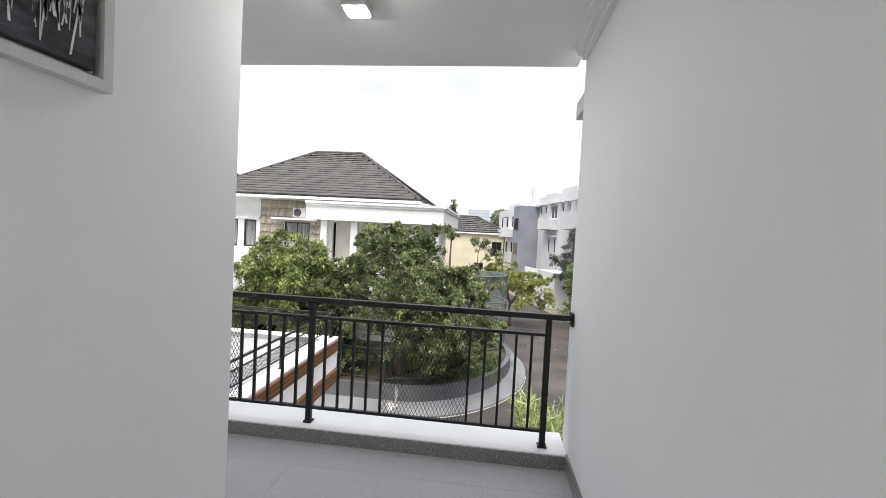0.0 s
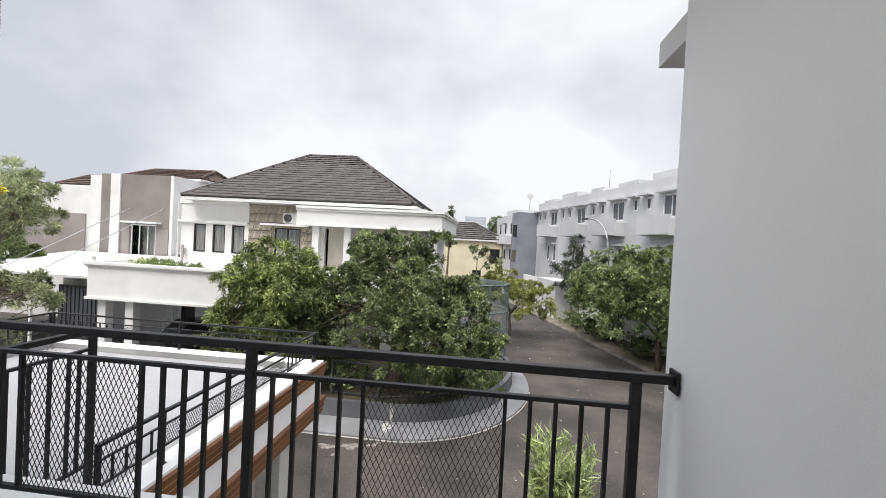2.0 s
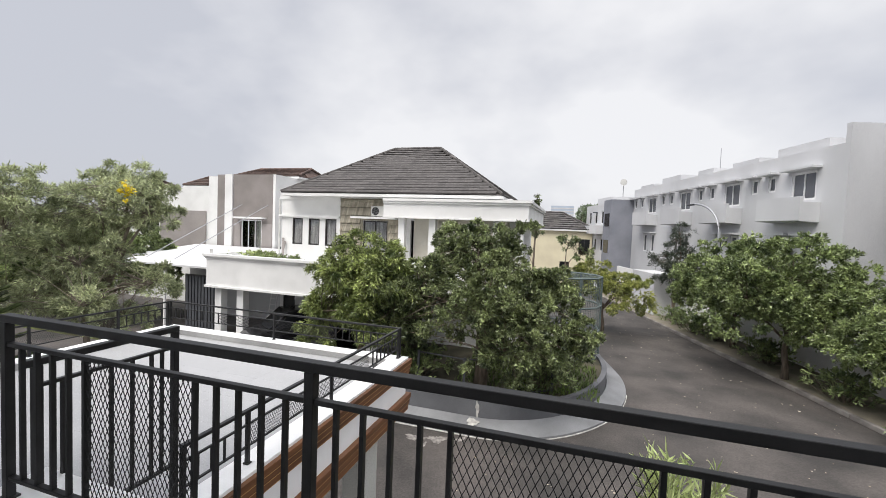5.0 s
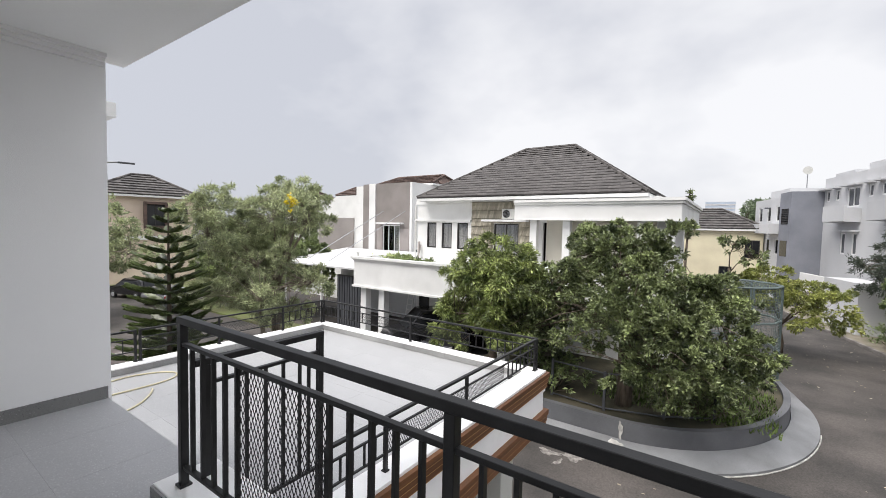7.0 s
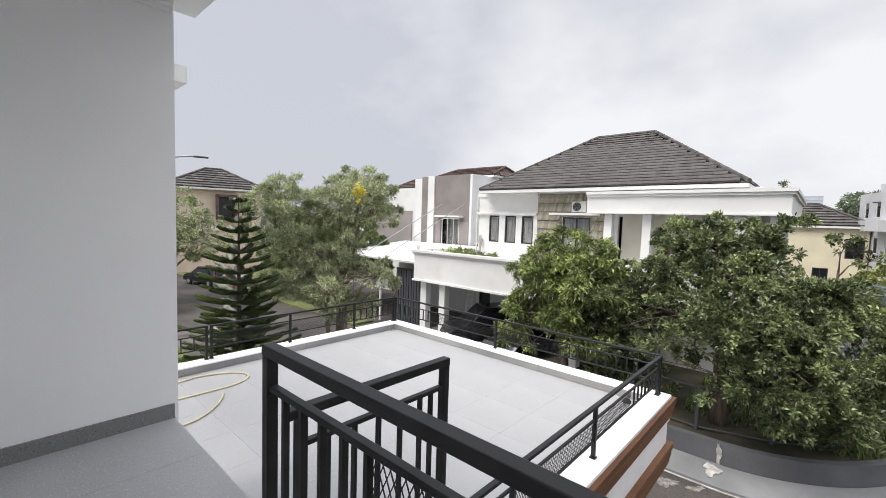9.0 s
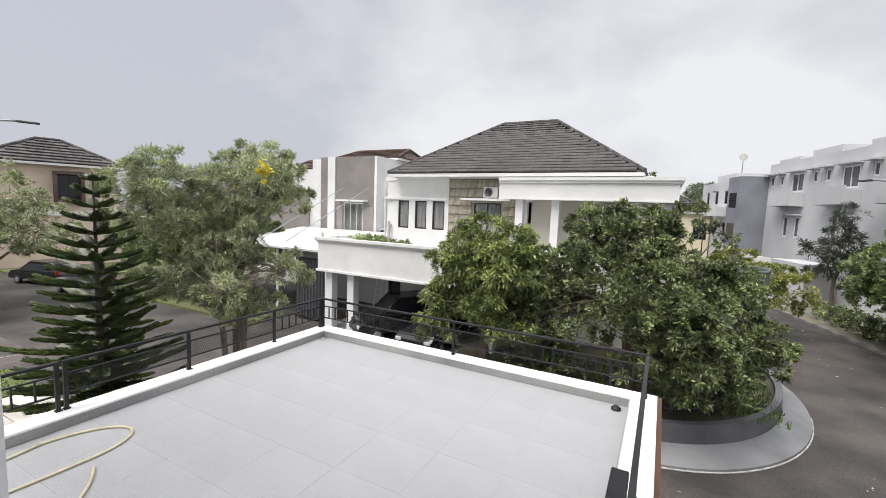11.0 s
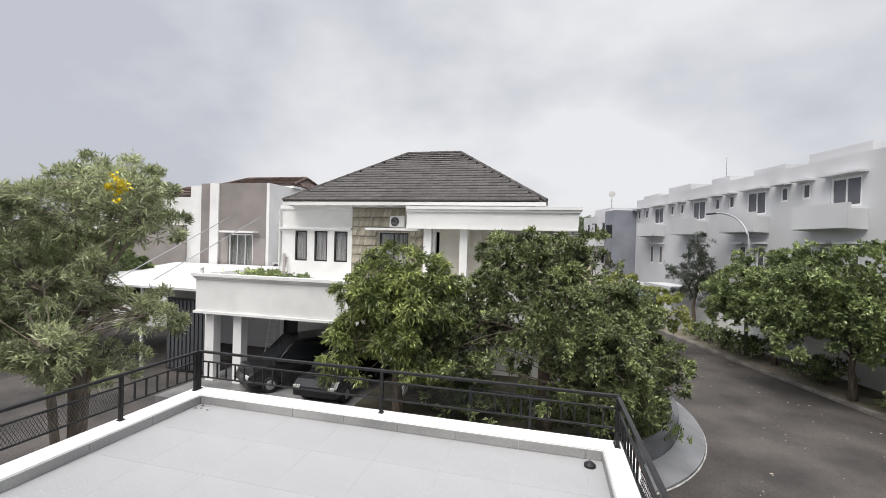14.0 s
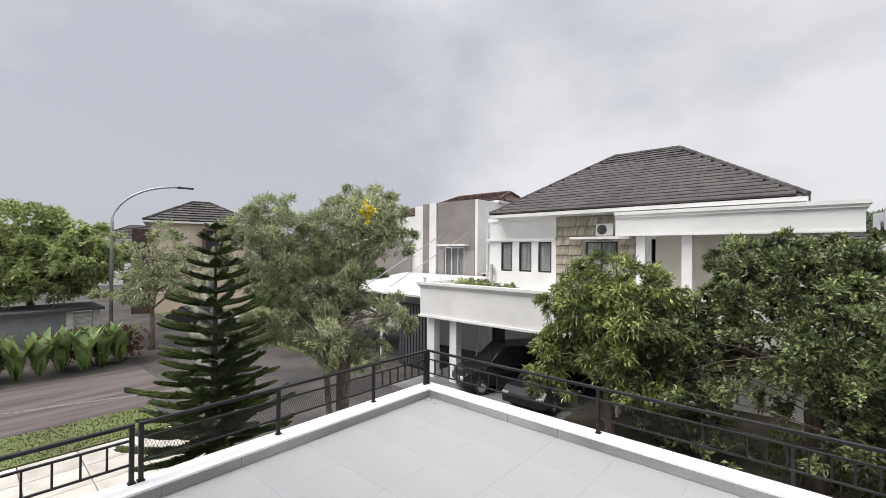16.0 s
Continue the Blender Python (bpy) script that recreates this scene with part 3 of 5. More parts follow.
# drain strainer by the corner
bm = bmesh.new()
tube(bm, [(-2.98, 7.70, TZ), (-2.98, 7.70, TZ + 0.02), (-2.98, 7.70, TZ + 0.045)], [0.05, 0.05, 0.02], 14)
tagged(part("floor_drain", bm, M_BLACK), "small black dome strainer on the terrace floor", "drain")

# ---- ground and streets ----
structure("ground", boxes((-900, 900, -900, 900, G - 0.4, G)), M_ASPH, "dark worn asphalt street with scattered leaves", "road")
structure("road", boxes((-24.2, -18.75, -60, 8.6, G0 - 0.05, G0 + 0.008)), M_ROADB, "brown streaked concrete street", "road")
structure("verge", boxes((-18.6, -16.5, -60, 7.6, G0 - 0.05, G0 + 0.10)), M_SOIL, "grass verge along the street", "ground")
structure("lawn", boxes((-60, -33.5, 13.2, 24, G0 - 0.05, G0 + 0.09)), M_SOIL, "lawn in front of the far house", "ground")
structure("lawn_edge", boxes((-30, -17.5, 14.2, 15.4, G0 - 0.05, G0 + 0.10)), M_SOIL, "strip of lawn under the trees", "ground")
for nm in ("road", "verge", "lawn", "lawn_edge"):
    bpy.data.objects[nm].matrix_world = SL
pv = thing("pavement", "pavement of large pale concrete slabs", "pavement", SL, kind="structure")
slab_me = done("slab", boxes((0, 0.98, 0, 0.98, 0, 0.06), bevel=0.008), M_PAVE)
part("bed", boxes((-16.45, -13.5, -14, 7.6, G0 - 0.05, G0 + 0.045)), M_KERBS, pv)
for i in range(3):
    for j in range(21):
        ob = part("slab", slab_me, None, pv)
        ob.location = (-16.45 + i * 1.0, -13.4 + j * 1.0, G0 + 0.02)


def blades(name, label, area, n, z, S, h=0.12):
    """Many single grass blades over a rectangle."""
    x = rng.uniform(area[0], area[1], n)
    y = rng.uniform(area[2], area[3], n)
    a = rng.uniform(0, 6.28, n)
    hh = h * rng.uniform(0.5, 1.2, n)
    w = 0.018
    dx, dy = np.cos(a), np.sin(a)
    v = np.stack([np.stack([x - dx * w, y - dy * w, np.full(n, z)], 1), np.stack([x + dx * w, y + dy * w, np.full(n, z)], 1), np.stack([x + dy * hh * 0.5, y - dx * hh * 0.5, z + hh], 1)], 1).reshape(-1, 3)
    f = np.arange(3 * n).reshape(n, 3)
    ob = tagged(new(name, raw_mesh(name, v, f, M_GRASS)), label, "grass", kind="stuff")
    ob.matrix_world = S
    return ob


blades("grass", "short grass on the verge by the street", (-18.6, -16.5, -6, 7.6), 9000, G0 + 0.10, SL, 0.045)

structure("road_line", boxes((-0.06, 0.06, -22, 5.2, 0.0, 0.004)), M_ROADP, "faded pale line along the brown street", "road marking").matrix_world = pose(-26.0, 7.0, G + 0.012, 0, 0, -17)
# ---- planter at the street corner ----
CPX, CPY = -2.6, 17.2      # centre of the rounded end


def planter_outline(grow, n=26):
    """The rounded corner: straight from the left, round the end, back along the side street."""
    r = 3.62 + grow
    out = [(-7.6, 12.6 - grow), (-6.0, 12.6 - grow)]
    for k in range(n + 1):
        a = radians(-86 + 96 * k / n)
        out.append((CPX + r * math.cos(a) * 0.98, CPY + (4.62 + grow) * math.sin(a)))
    out += [(-0.4 + grow, 24.0), (-7.6, 17.0)]
    return out


pl = thing("garden_planter", "dark grey rounded garden wall with a sloping cement apron", "planter", SP, kind="structure")
outer, inner, top_in = planter_outline(0.62), planter_outline(0.02), planter_outline(-0.16)
bm = bmesh.new()
n_o = len(outer)
ring = lambda pts, z: [bm.verts.new((x, y, z)) for x, y in pts]
a, b, c = ring(outer, G0), ring(outer, G0 + 0.07), ring(inner, G0 + 0.24)
d = ring(inner, G0)
for i in range(n_o - 1):
    bm.faces.new((a[i], a[i + 1], b[i + 1], b[i]))
    bm.faces.new((b[i], b[i + 1], c[i + 1], c[i]))
    bm.faces.new((c[i], c[i + 1], d[i + 1], d[i]))
part("apron", bm, M_APRON, pl, "sloping grey cement apron")
bm = bmesh.new()
pi, po = planter_outline(-0.16), planter_outline(0.0)
a, b, c, d = ring(po, G0), ring(po, G0 + 0.66), ring(pi, G0 + 0.66), ring(pi, G0)
for i in range(n_o - 1):
    for s, e in ((a, b), (b, c), (c, d)):
        bm.faces.new((s[i], s[i + 1], e[i + 1], e[i]))
part("wall", bm, M_PLANT, pl)
bm = bmesh.new()
extrude_poly(bm, planter_outline(-0.17), G0, G0 + 0.56)
part("soil", bm, M_SOILSHADE, pl, "garden soil with tree shade put into its dark colour")
bm = bmesh.new()
tube(bm, [(x, y, G0 + 0.012) for x, y in planter_outline(0.64)[1:24]], [0.017] * 23, 6)
part("kerb_line", bm, M_CEMENT, pl, "whitish worn edge of the apron")
blades("grass", "tufts of grass in the garden planter", (-3.5, 0.6, 14.0, 17.0), 2500, G0 + 0.56, SP, 0.16)
# cement spilt over the garden wall, and a worn pale patch on the asphalt
def splash(name, label, m, w, d, seed, thick=0.012, material=M_CEMENT):
    """A flat irregular blot in x and y."""
    r = np.random.default_rng(seed)
    bm = bmesh.new()
    pts = []
    for k in range(28):
        a = 2 * math.pi * k / 28
        q = 1 + 0.28 * math.sin(3 * a + r.uniform(0, 1)) + r.uniform(-0.22, 0.22)
        pts.append((w * q * math.cos(a), d * q * math.sin(a)))
    extrude_poly(bm, pts, 0.0, thick)
    ob = structure(name, bm, material, label, "stain")
    ob.matrix_world = m
    return ob


spill = splash("cement_spill", "pale cement spilt on the planter apron", SP @ pose(-2.52, 12.33, G0 + 0.185, 16, 0, 0), 0.14, 0.16, 3)
splash("wall_drip", "pale cement drip down the planter wall", SP @ pose(-2.46, 12.575, G0 + 0.44, 90, 0, 6), 0.045, 0.21, 4)
for k, (px, py, pw, pd) in enumerate(((-4.7, 14.1, 0.32, 0.16), (-4.0, 14.25, 0.30, 0.22), (-3.35, 14.5, 0.22, 0.10), (-4.3, 13.75, 0.2, 0.07))):
    splash("road_patch", "worn pale cement patch on the asphalt", pose(px, py, G + 0.001, 0, 0, 25 * k), pw, pd, 20 + k, 0.006, M_ROADP)


# ---- generic building pieces (faces look along -y) ----
def window(parent, x0, x1, z0, z1, y, frame=M_FRAME, panes=1, curtain=True, t=0.07, depth=0.12, glass=M_GLASS):
    """A window in a wall whose outer face is at y."""
    w = part("window", boxes((x0, x1, y + 0.03, y + 0.03 + depth, z0, z0 + t), (x0, x1, y + 0.03, y + 0.03 + depth, z1 - t, z1), (x0, x0 + t, y + 0.03, y + 0.03 + depth, z0 + t, z1 - t), (x1 - t, x1, y + 0.03, y + 0.03 + depth, z0 + t, z1 - t), *[(x0 + (x1 - x0) * k / panes - t / 3, x0 + (x1 - x0) * k / panes + t / 3, y + 0.035, y + 0.10, z0 + t, z1 - t) for k in range(1, panes)]), frame, parent)
    for k in range(panes):
        a = x0 + (x1 - x0) * k / panes + (t if k == 0 else t / 3)
        b = x0 + (x1 - x0) * (k + 1) / panes - (t if k == panes - 1 else t / 3)
        g = part("pane", boxes((a, b, y + 0.07, y + 0.078, z0 + t, z1 - t)), M_PANE if curtain else glass, w)
        g.visible_shadow = not curtain
    if curtain:
        bm = bmesh.new()
        n = max(8, int((x1 - x0) / 0.05))
        vs = []
        for k in range(n + 1):
            xx = x0 + t + (x1 - x0 - 2 * t) * k / n
            yy = y + 0.10 + 0.02 * (k % 2)
            vs.append((bm.verts.new((xx, yy, z0 + t)), bm.verts.new((xx, yy, z1 - t))))
        for p, q in zip(vs, vs[1:]):
            bm.faces.new((p[0], q[0], q[1], p[1]))
        part("curtain", bm, M_CURT, w, "pale patterned curtain")
    return w


M_PANE = bpy.data.materials.new("clear_pane")
M_PANE.use_nodes = True
_n, _l = M_PANE.node_tree.nodes, M_PANE.node_tree.links
_t, _g, _m, _f = _n.new("ShaderNodeBsdfTransparent"), _n.new("ShaderNodeBsdfGlossy"), _n.new("ShaderNodeMixShader"), _n.new("ShaderNodeFresnel")
_t.inputs[0].default_value = (0.85, 0.86, 0.87, 1)
_g.inputs["Roughness"].default_value = 0.04
_l.new(_f.outputs[0], _m.inputs[0])
_l.new(_t.outputs[0], _m.inputs[1])
_l.new(_g.outputs[0], _m.inputs[2])
_l.new(_m.outputs[0], _n["Material Output"].inputs[0])


def air_conditioner(m):
    ac = thing("air_conditioner", "white outdoor air conditioner unit on a ledge", "air conditioner", m, "air conditioners")
    part("casing", boxes((-0.36, 0.36, -0.15, 0.15, 0.03, 0.55), bevel=0.02), M_PLAST, ac)
    bm = bmesh.new()
    for r in (0.05, 0.10, 0.15, 0.20):
        tube(bm, [(-0.10 + r * math.cos(a), -0.165, 0.29 + r * math.sin(a)) for a in np.linspace(0, 2 * math.pi, 20)], [0.006] * 20, 5)
    part("fan_grille", bm, M_STEEL, ac)
    bm = bmesh.new()
    tube(bm, [(-0.10, -0.1505, 0.29), (-0.10, -0.154, 0.29)], [0.21, 0.21], 24)
    part("fan_opening", bm, M_RUB, ac, "dark round fan opening")
    part("foot", boxes((-0.30, -0.22, -0.14, 0.14, 0.0, 0.035)), M_STEEL, ac)
    part("foot", boxes((0.22, 0.30, -0.14, 0.14, 0.0, 0.035)), M_STEEL, ac)
    return ac


def hip_roof(parent, x0, x1, y0, y1, ze, rx0, rx1, ry, zr, tile=0.42, gauge=0.33, mat_p=M_ROOF, mat_j=M_ROOFJ, singles=300, thick=0.075, fascia_mat=M_WHITE):
    """A hipped roof of overlapping flat tiles with ridge caps and a fascia."""
    part("eave_board", boxes((x0, x1, y0, y0 + 0.05, ze - 0.16, ze - 0.01), (x0, x1, y1 - 0.05, y1, ze - 0.16, ze - 0.01), (x0, x0 + 0.05, y0 + 0.05, y1 - 0.05, ze - 0.16, ze - 0.01), (x1 - 0.05, x1, y0 + 0.05, y1 - 0.05, ze - 0.16, ze - 0.01)), fascia_mat, parent)
    part("soffit", boxes((x0 + 0.05, x1 - 0.05, y0 + 0.05, y1 - 0.05, ze - 0.10, ze - 0.06)), fascia_mat, parent)
    bm = bmesh.new()
    c = [bm.verts.new(p) for p in ((x0, y0, ze), (x1, y0, ze), (x1, y1, ze), (x0, y1, ze))]
    r0, r1 = bm.verts.new((rx0, ry, zr)), bm.verts.new((rx1, ry, zr))
    for f in ((c[0], c[1], r1, r0), (c[1], c[2], r1), (c[2], c[3], r0, r1), (c[3], c[0], r0)):
        bm.faces.new(f)
    part("underlay", bm, mat_j, parent)
    tile_me = done("roof_tile", boxes((-tile / 2 + 0.001, tile / 2 - 0.001, 0, gauge + 0.05, -thick * 0.4, thick * 0.6)), mat_p)
    jv, jf = [], []
    count = 0
    slopes = (((x0, y0), (x1, y0), rx0, rx1, True), ((x1, y0), (x1, y1), None, rx1, False), ((x0, y1), (x0, y0), None, rx0, False))
    for (ax, ay), (bx, by), ra, rb, front in slopes:
        e = Vector((bx - ax, by - ay, 0))
        L = e.length
        e.normalize()
        up = Vector((-e.y, e.x, 0))
        run = (ry - y0) if front else abs(rb - ax)
        rise = zr - ze
        sl = math.hypot(run, rise)
        d = (up * run + Vector((0, 0, rise))) / sl
        nrm = e.cross(d).normalized()
        rows = int(sl / gauge)
        if front:
            l_top, r_top = rx0 - ax, bx - rx1
        else:
            l_top = r_top = L / 2
        for k in range(rows):
            f = k / rows
            f2 = (k + 0.9) / rows
            s0, s1 = l_top * f2, L - r_top * f2
            n = int((s1 - s0) / tile)
            for i in range(n):
                u = s0 + (s1 - s0) * (i + 0.5) / n + (tile * 0.2 if k % 2 else -tile * 0.2) * (0 if n < 3 else 1)
                o = Vector((ax, ay, ze)) + e * u + d * (sl * f) + nrm * (0.06 + rng.uniform(-0.004, 0.005))
                ww = (s1 - s0) / n / tile
                m = Matrix((( *(e * ww), 0), (*(d + nrm * -0.17), 0), (*nrm, 0), (0, 0, 0, 1))).transposed()
                m.translation = o
                if front and count < singles:
                    ob = part("roof_tile", tile_me, None, parent)
                    ob.matrix_local = m
                    count += 1
                else:
                    s = len(jv)
                    jv.extend(tuple(m @ v.co) for v in tile_me.vertices)
                    jf.extend(tuple(s + q for q in p.vertices) for p in tile_me.polygons)
    tagged(part("roof_tiles", raw_mesh("roof_tiles", jv, jf, mat_j), None, parent), kind="stuff")
    bm = bmesh.new()
    for p, q in (((x0, y0, ze), (rx0, ry, zr)), ((x1, y0, ze), (rx1, ry, zr)), ((rx0, ry, zr), (rx1, ry, zr)), ((x1, y1, ze), (rx1, ry, zr)), ((x0, y1, ze), (rx0, ry, zr))):
        p, q = Vector(p), Vector(q)
        k = max(2, int((q - p).length / 0.4))
        for i in range(k):
            a, b = p.lerp(q, i / k), p.lerp(q, (i + 1.08) / k if i < k - 1 else 1)
            tube(bm, [a + Vector((0, 0, 0.06)), b + Vector((0, 0, 0.055))], [0.098, 0.092], 8)
    part("ridge_capping", bm, mat_j, parent)


# ---- white house across the street ----
HY = 22.07
house = thing("white_house", "two-storey white house with a dark hipped tile roof", "house", kind="")
wins = [(-15.47, -14.80, 0.27, 1.74), (-14.41, -13.71, 0.27, 1.74), (-13.35, -12.65, 0.27, 1.74)]
dwin = (-11.02, -9.6, 0.1, 1.73)
gwin = [(-16.0, -15.2, -3.6, -2.1), (-13.6, -12.6, -2.9, -2.2), (-11.8, -7.5, G + 0.5, -2.1)]
porch_hole = [(-8.3, -8.12, -0.5, 1.8)]
bm = bmesh.new()
holed(bm, -16.2, -3.2, G, 3.0, HY, HY + 0.2, [*wins, dwin, *gwin, *porch_hole])
part("wall", bm, M_WHITE, house)
part("wall", boxes((-16.2, -16.0, HY + 0.2, 29.0, G, 3.0), (-3.4, -3.2, HY + 0.2, 29.0, G, 3.0), (-16.0, -3.4, 28.8, 29.0, G, 3.0)), M_WHITE, house)
part("room", boxes((-16.0, -3.4, HY + 1.6, HY + 1.7, G, 2.95)), M_INT, house, "dark sheet standing in for the shade of unlit rooms")
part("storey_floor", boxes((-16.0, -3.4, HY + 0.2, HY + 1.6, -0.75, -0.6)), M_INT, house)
for w in wins:
    window(house, *w, HY, panes=1)
window(house, *dwin, HY, panes=2)
for g_ in gwin:
    window(house, *g_, HY, panes=4 if g_[1] - g_[0] > 2 else 1, curtain=False)
part("ledge", boxes((-16.3, -12.42, HY - 0.16, HY, 1.80, 1.90)), M_WHITE, house)
part("ledge", boxes((-11.55, -9.0, HY - 0.45, HY, 1.83, 1.93)), M_WHITE, house)
part("string_course", boxes((-16.28, -12.42, HY - 0.06, HY, 2.78, 2.98)), M_WHITE, house)
# stone cladding between the windows
clad = part("stone_panel", boxes((-12.4, dwin[0] - 0.01, HY - 0.03, HY - 0.002, -0.62, 2.88), (dwin[1] + 0.01, -8.8, HY - 0.03, HY - 0.002, -0.62, 2.88), (dwin[0] - 0.01, dwin[1] + 0.01, HY - 0.03, HY - 0.002, dwin[3] + 0.01, 2.88), (dwin[0] - 0.01, dwin[1] + 0.01, HY - 0.03, HY - 0.002, -0.62, dwin[2] - 0.01)), M_CLAD, house, "rough buff stone cladding")
cs = []
for k in range(4):
    bmk = bmesh.new()
    w, h = (0.118, 0.41)
    p = [(-w / 2 - 0.035 + rng.uniform(-.012, .012), -h / 2 + rng.uniform(-.02, .02)), (w / 2 - 0.035 + rng.uniform(-.012, .012), -h / 2 + rng.uniform(-.02, .02)), (w / 2 + 0.035 + rng.uniform(-.012, .012), h / 2 + rng.uniform(-.02, .02)), (-w / 2 + 0.035 + rng.uniform(-.012, .012), h / 2 + rng.uniform(-.02, .02))]
    f0 = [bmk.verts.new((x, 0, z)) for x, z in p]
    f1 = [bmk.verts.new((x * 0.9, (-0.075 if z < 0 else -0.025) - rng.uniform(0, .03), z * 0.95)) for x, z in p]
    bmk.faces.new(f1)
    for i in range(4):
        bmk.faces.new((f0[i], f0[(i + 1) % 4], f1[(i + 1) % 4], f1[i]))
    cs.append(done("stone", bmk, M_CLAD))
for i in range(29):
    for j in range(8):
        x, z = -12.29 + i * 0.12, -0.39 + j * 0.43
        if dwin[0] - 0.12 < x < dwin[1] + 0.12 and dwin[2] - 0.22 < z < dwin[3] + 0.22 or x > -8.9 or z > 2.8:
            continue
        ob = part("stone", cs[(i * 3 + j) % 4], None, clad)
        ob.location = (x, HY - 0.03, z)
part("porch_wall", boxes((-8.1, -3.25, HY - 0.022, HY - 0.003, -0.58, 2.5)), M_PORCH, house, "cream rendered wall under the porch")
air_conditioner(pose(-10.02, HY - 0.26, 1.93))
# porch slab with deep fascia, round the corner
for y_, z0, z1 in ((0.0, 1.95, 2.62), (-0.08, 2.62, 2.72), (-0.14, 2.72, 2.84), (-0.04, 1.90, 1.97)):
    part("porch_fascia", boxes((-9.3, -2.25 - y_, 20.9 + y_, 21.1, z0, z1)), M_WHITE, house)
    part("porch_fascia", boxes((-2.45, -2.25 - y_, 21.1, 29.9, z0, z1)), M_WHITE, house)
part("porch_slab", boxes((-9.3, -2.45, 21.1, 29.8, 2.55, 2.62)), M_WHITE, house)
for cx in (-8.45, -6.85, -3.7, -2.65):
    part("porch_column", boxes((cx - 0.17, cx + 0.17, 21.2, 21.54, -0.6, 1.93), bevel=0.012), M_WHITE, house)
part("porch_column", boxes((-2.85, -2.45, 24.2, 24.6, G, 1.93), (-2.85, -2.45, 21.2, 21.54, G, -0.6), bevel=0.012), M_WHITE, house)
part("balcony_front", boxes((-9.3, -2.45, 20.95, 21.1, -1.9, -0.1)), M_WHITE, house)
part("balcony_floor", boxes((-9.3, -2.45, 21.1, HY, -0.75, -0.6)), M_WHITE, house)
hip_roof(house, -15.6, -3.5, 21.2, 29.9, 3.08, -11.0, -8.05, 25.75, 6.13, gauge=0.27, thick=0.07)
structure("driveway", boxes((-17.6, -9.6, 16.5, HY - 0.002, G, -4.75)), M_DRIVE, "raised concrete driveway under the carport", "driveway")
# deep white carport beam with cornice
for y_, z0, z1 in ((0.0, -1.78, -0.46), (-0.05, -0.46, -0.40), (-0.09, -0.40, -0.34), (-0.14, -0.34, -0.22), (-0.07, -1.88, -1.78)):
    part("carport_beam", boxes((-17.6 + y_, -6.2, 18.3 + y_, 18.5, z0, z1)), M_WHITE, house)
    part("carport_beam", boxes((-17.6 + y_, -17.4, 18.5, HY, z0, z1)), M_WHITE, house)
part("carport_roof", boxes((-17.4, -6.2, 18.5, HY, -1.0, -0.85)), M_WHITE, house)
part("carport_ceiling", boxes((-17.4, -6.2, 18.5, HY, -1.75, -1.7)), M_WHITE, house)
for cx in (-17.1, -15.75, -8.6):
    part("carport_post", boxes((cx - 0.2, cx + 0.2, 18.55, 18.95, G, -1.78), bevel=0.012), M_WHITE, house)
bm = bmesh.new()
tube(bm, [(-17.4, 18.4, -0.22), (-17.4, 18.4, -0.03), (-17.4, 18.4, 0.0), (-17.4, 18.4, 0.12)], [0.07, 0.07, 0.12, 0.02], 10)
part("finial_lamp", bm, M_PLAST, house, "small white cap lamp on the parapet")
for k in range(9):
    part("carport_panel", boxes((-13.1 + 0.42 * k, -12.86 + 0.42 * k, HY - 0.06, HY - 0.005, -4.7, -2.15)), M_FRAME, house, "dark vertical panel under the carport")
ladder = thing("ladder", "white metal ladder leaning under the carport", "ladder", pose(-16.35, HY - 0.75, -4.75, -12, 0, 0))
for x in (-0.2, 0.2):
    part("rail", boxes((x - 0.025, x + 0.025, -0.02, 0.02, 0, 2.75)), M_ALU, ladder)
for k in range(8):
    part("rung", boxes((-0.175, 0.175, -0.015, 0.015, 0.28 + 0.32 * k, 0.32 + 0.32 * k)), M_ALU, ladder)
bm = bmesh.new()
tube(bm, [(-16.28, HY - 0.08, 2.75), (-16.28, HY - 0.08, -0.8)], [0.05, 0.05], 8)
part("downpipe", bm, M_PLAST, house)
ob = part("plank", boxes((-0.06, 0.06, -0.02, 0.02, 0, 1.5)), M_TAUPE2, house, "board leaning on the wall")
ob.matrix_local = pose(-15.75, HY - 0.45, -0.85, -14, -10, 0)
ob = part("plank", boxes((-0.05, 0.05, -0.02, 0.02, 0, 1.3)), M_TAUPE2, house, "board leaning on the wall")
ob.matrix_local = pose(-15.95, HY - 0.4, -0.85, -14, 4, 0)

# ---- attached modern houses further left ----
NY = 26.0
nb = thing("modern_house", "modern white house with a taupe upper box", "house", group="modern houses")
bm = bmesh.new()
holed(bm, -24.9, -20.1, G, 4.7, NY, NY + 0.2, [(-22.75, -21.0, -0.7, 1.55)])
part("wall", bm, M_TAUPE, nb, "taupe painted front")
part("pilaster", boxes((-24.15, -23.5, NY - 0.10, NY - 0.002, G, 4.72)), M_WHITE, nb, "white vertical strip")
window(nb, -22.75, -21.0, -0.7, 1.55, NY, M_ALU, 3)
part("canopy", boxes((-23.1, -20.6, NY - 0.5, NY - 0.003, 1.62, 1.74)), M_WHITE, nb)
part("lower_panel", boxes((-23.3, -22.8, NY - 0.04, NY - 0.002, -0.9, 1.3)), M_TAUPE2, nb)
part("lower_panel", boxes((-20.95, -20.12, NY - 0.04, NY - 0.002, -0.9, 1.3)), M_TAUPE2, nb)
part("side_wall", boxes((-20.1, -19.9, NY + 0.002, NY + 8, G, 4.7), (-24.9, -24.7, NY + 0.2, NY + 8, G, 4.7), (-24.7, -20.1, NY + 7.8, NY + 8, G, 4.7)), M_WHITE, nb)
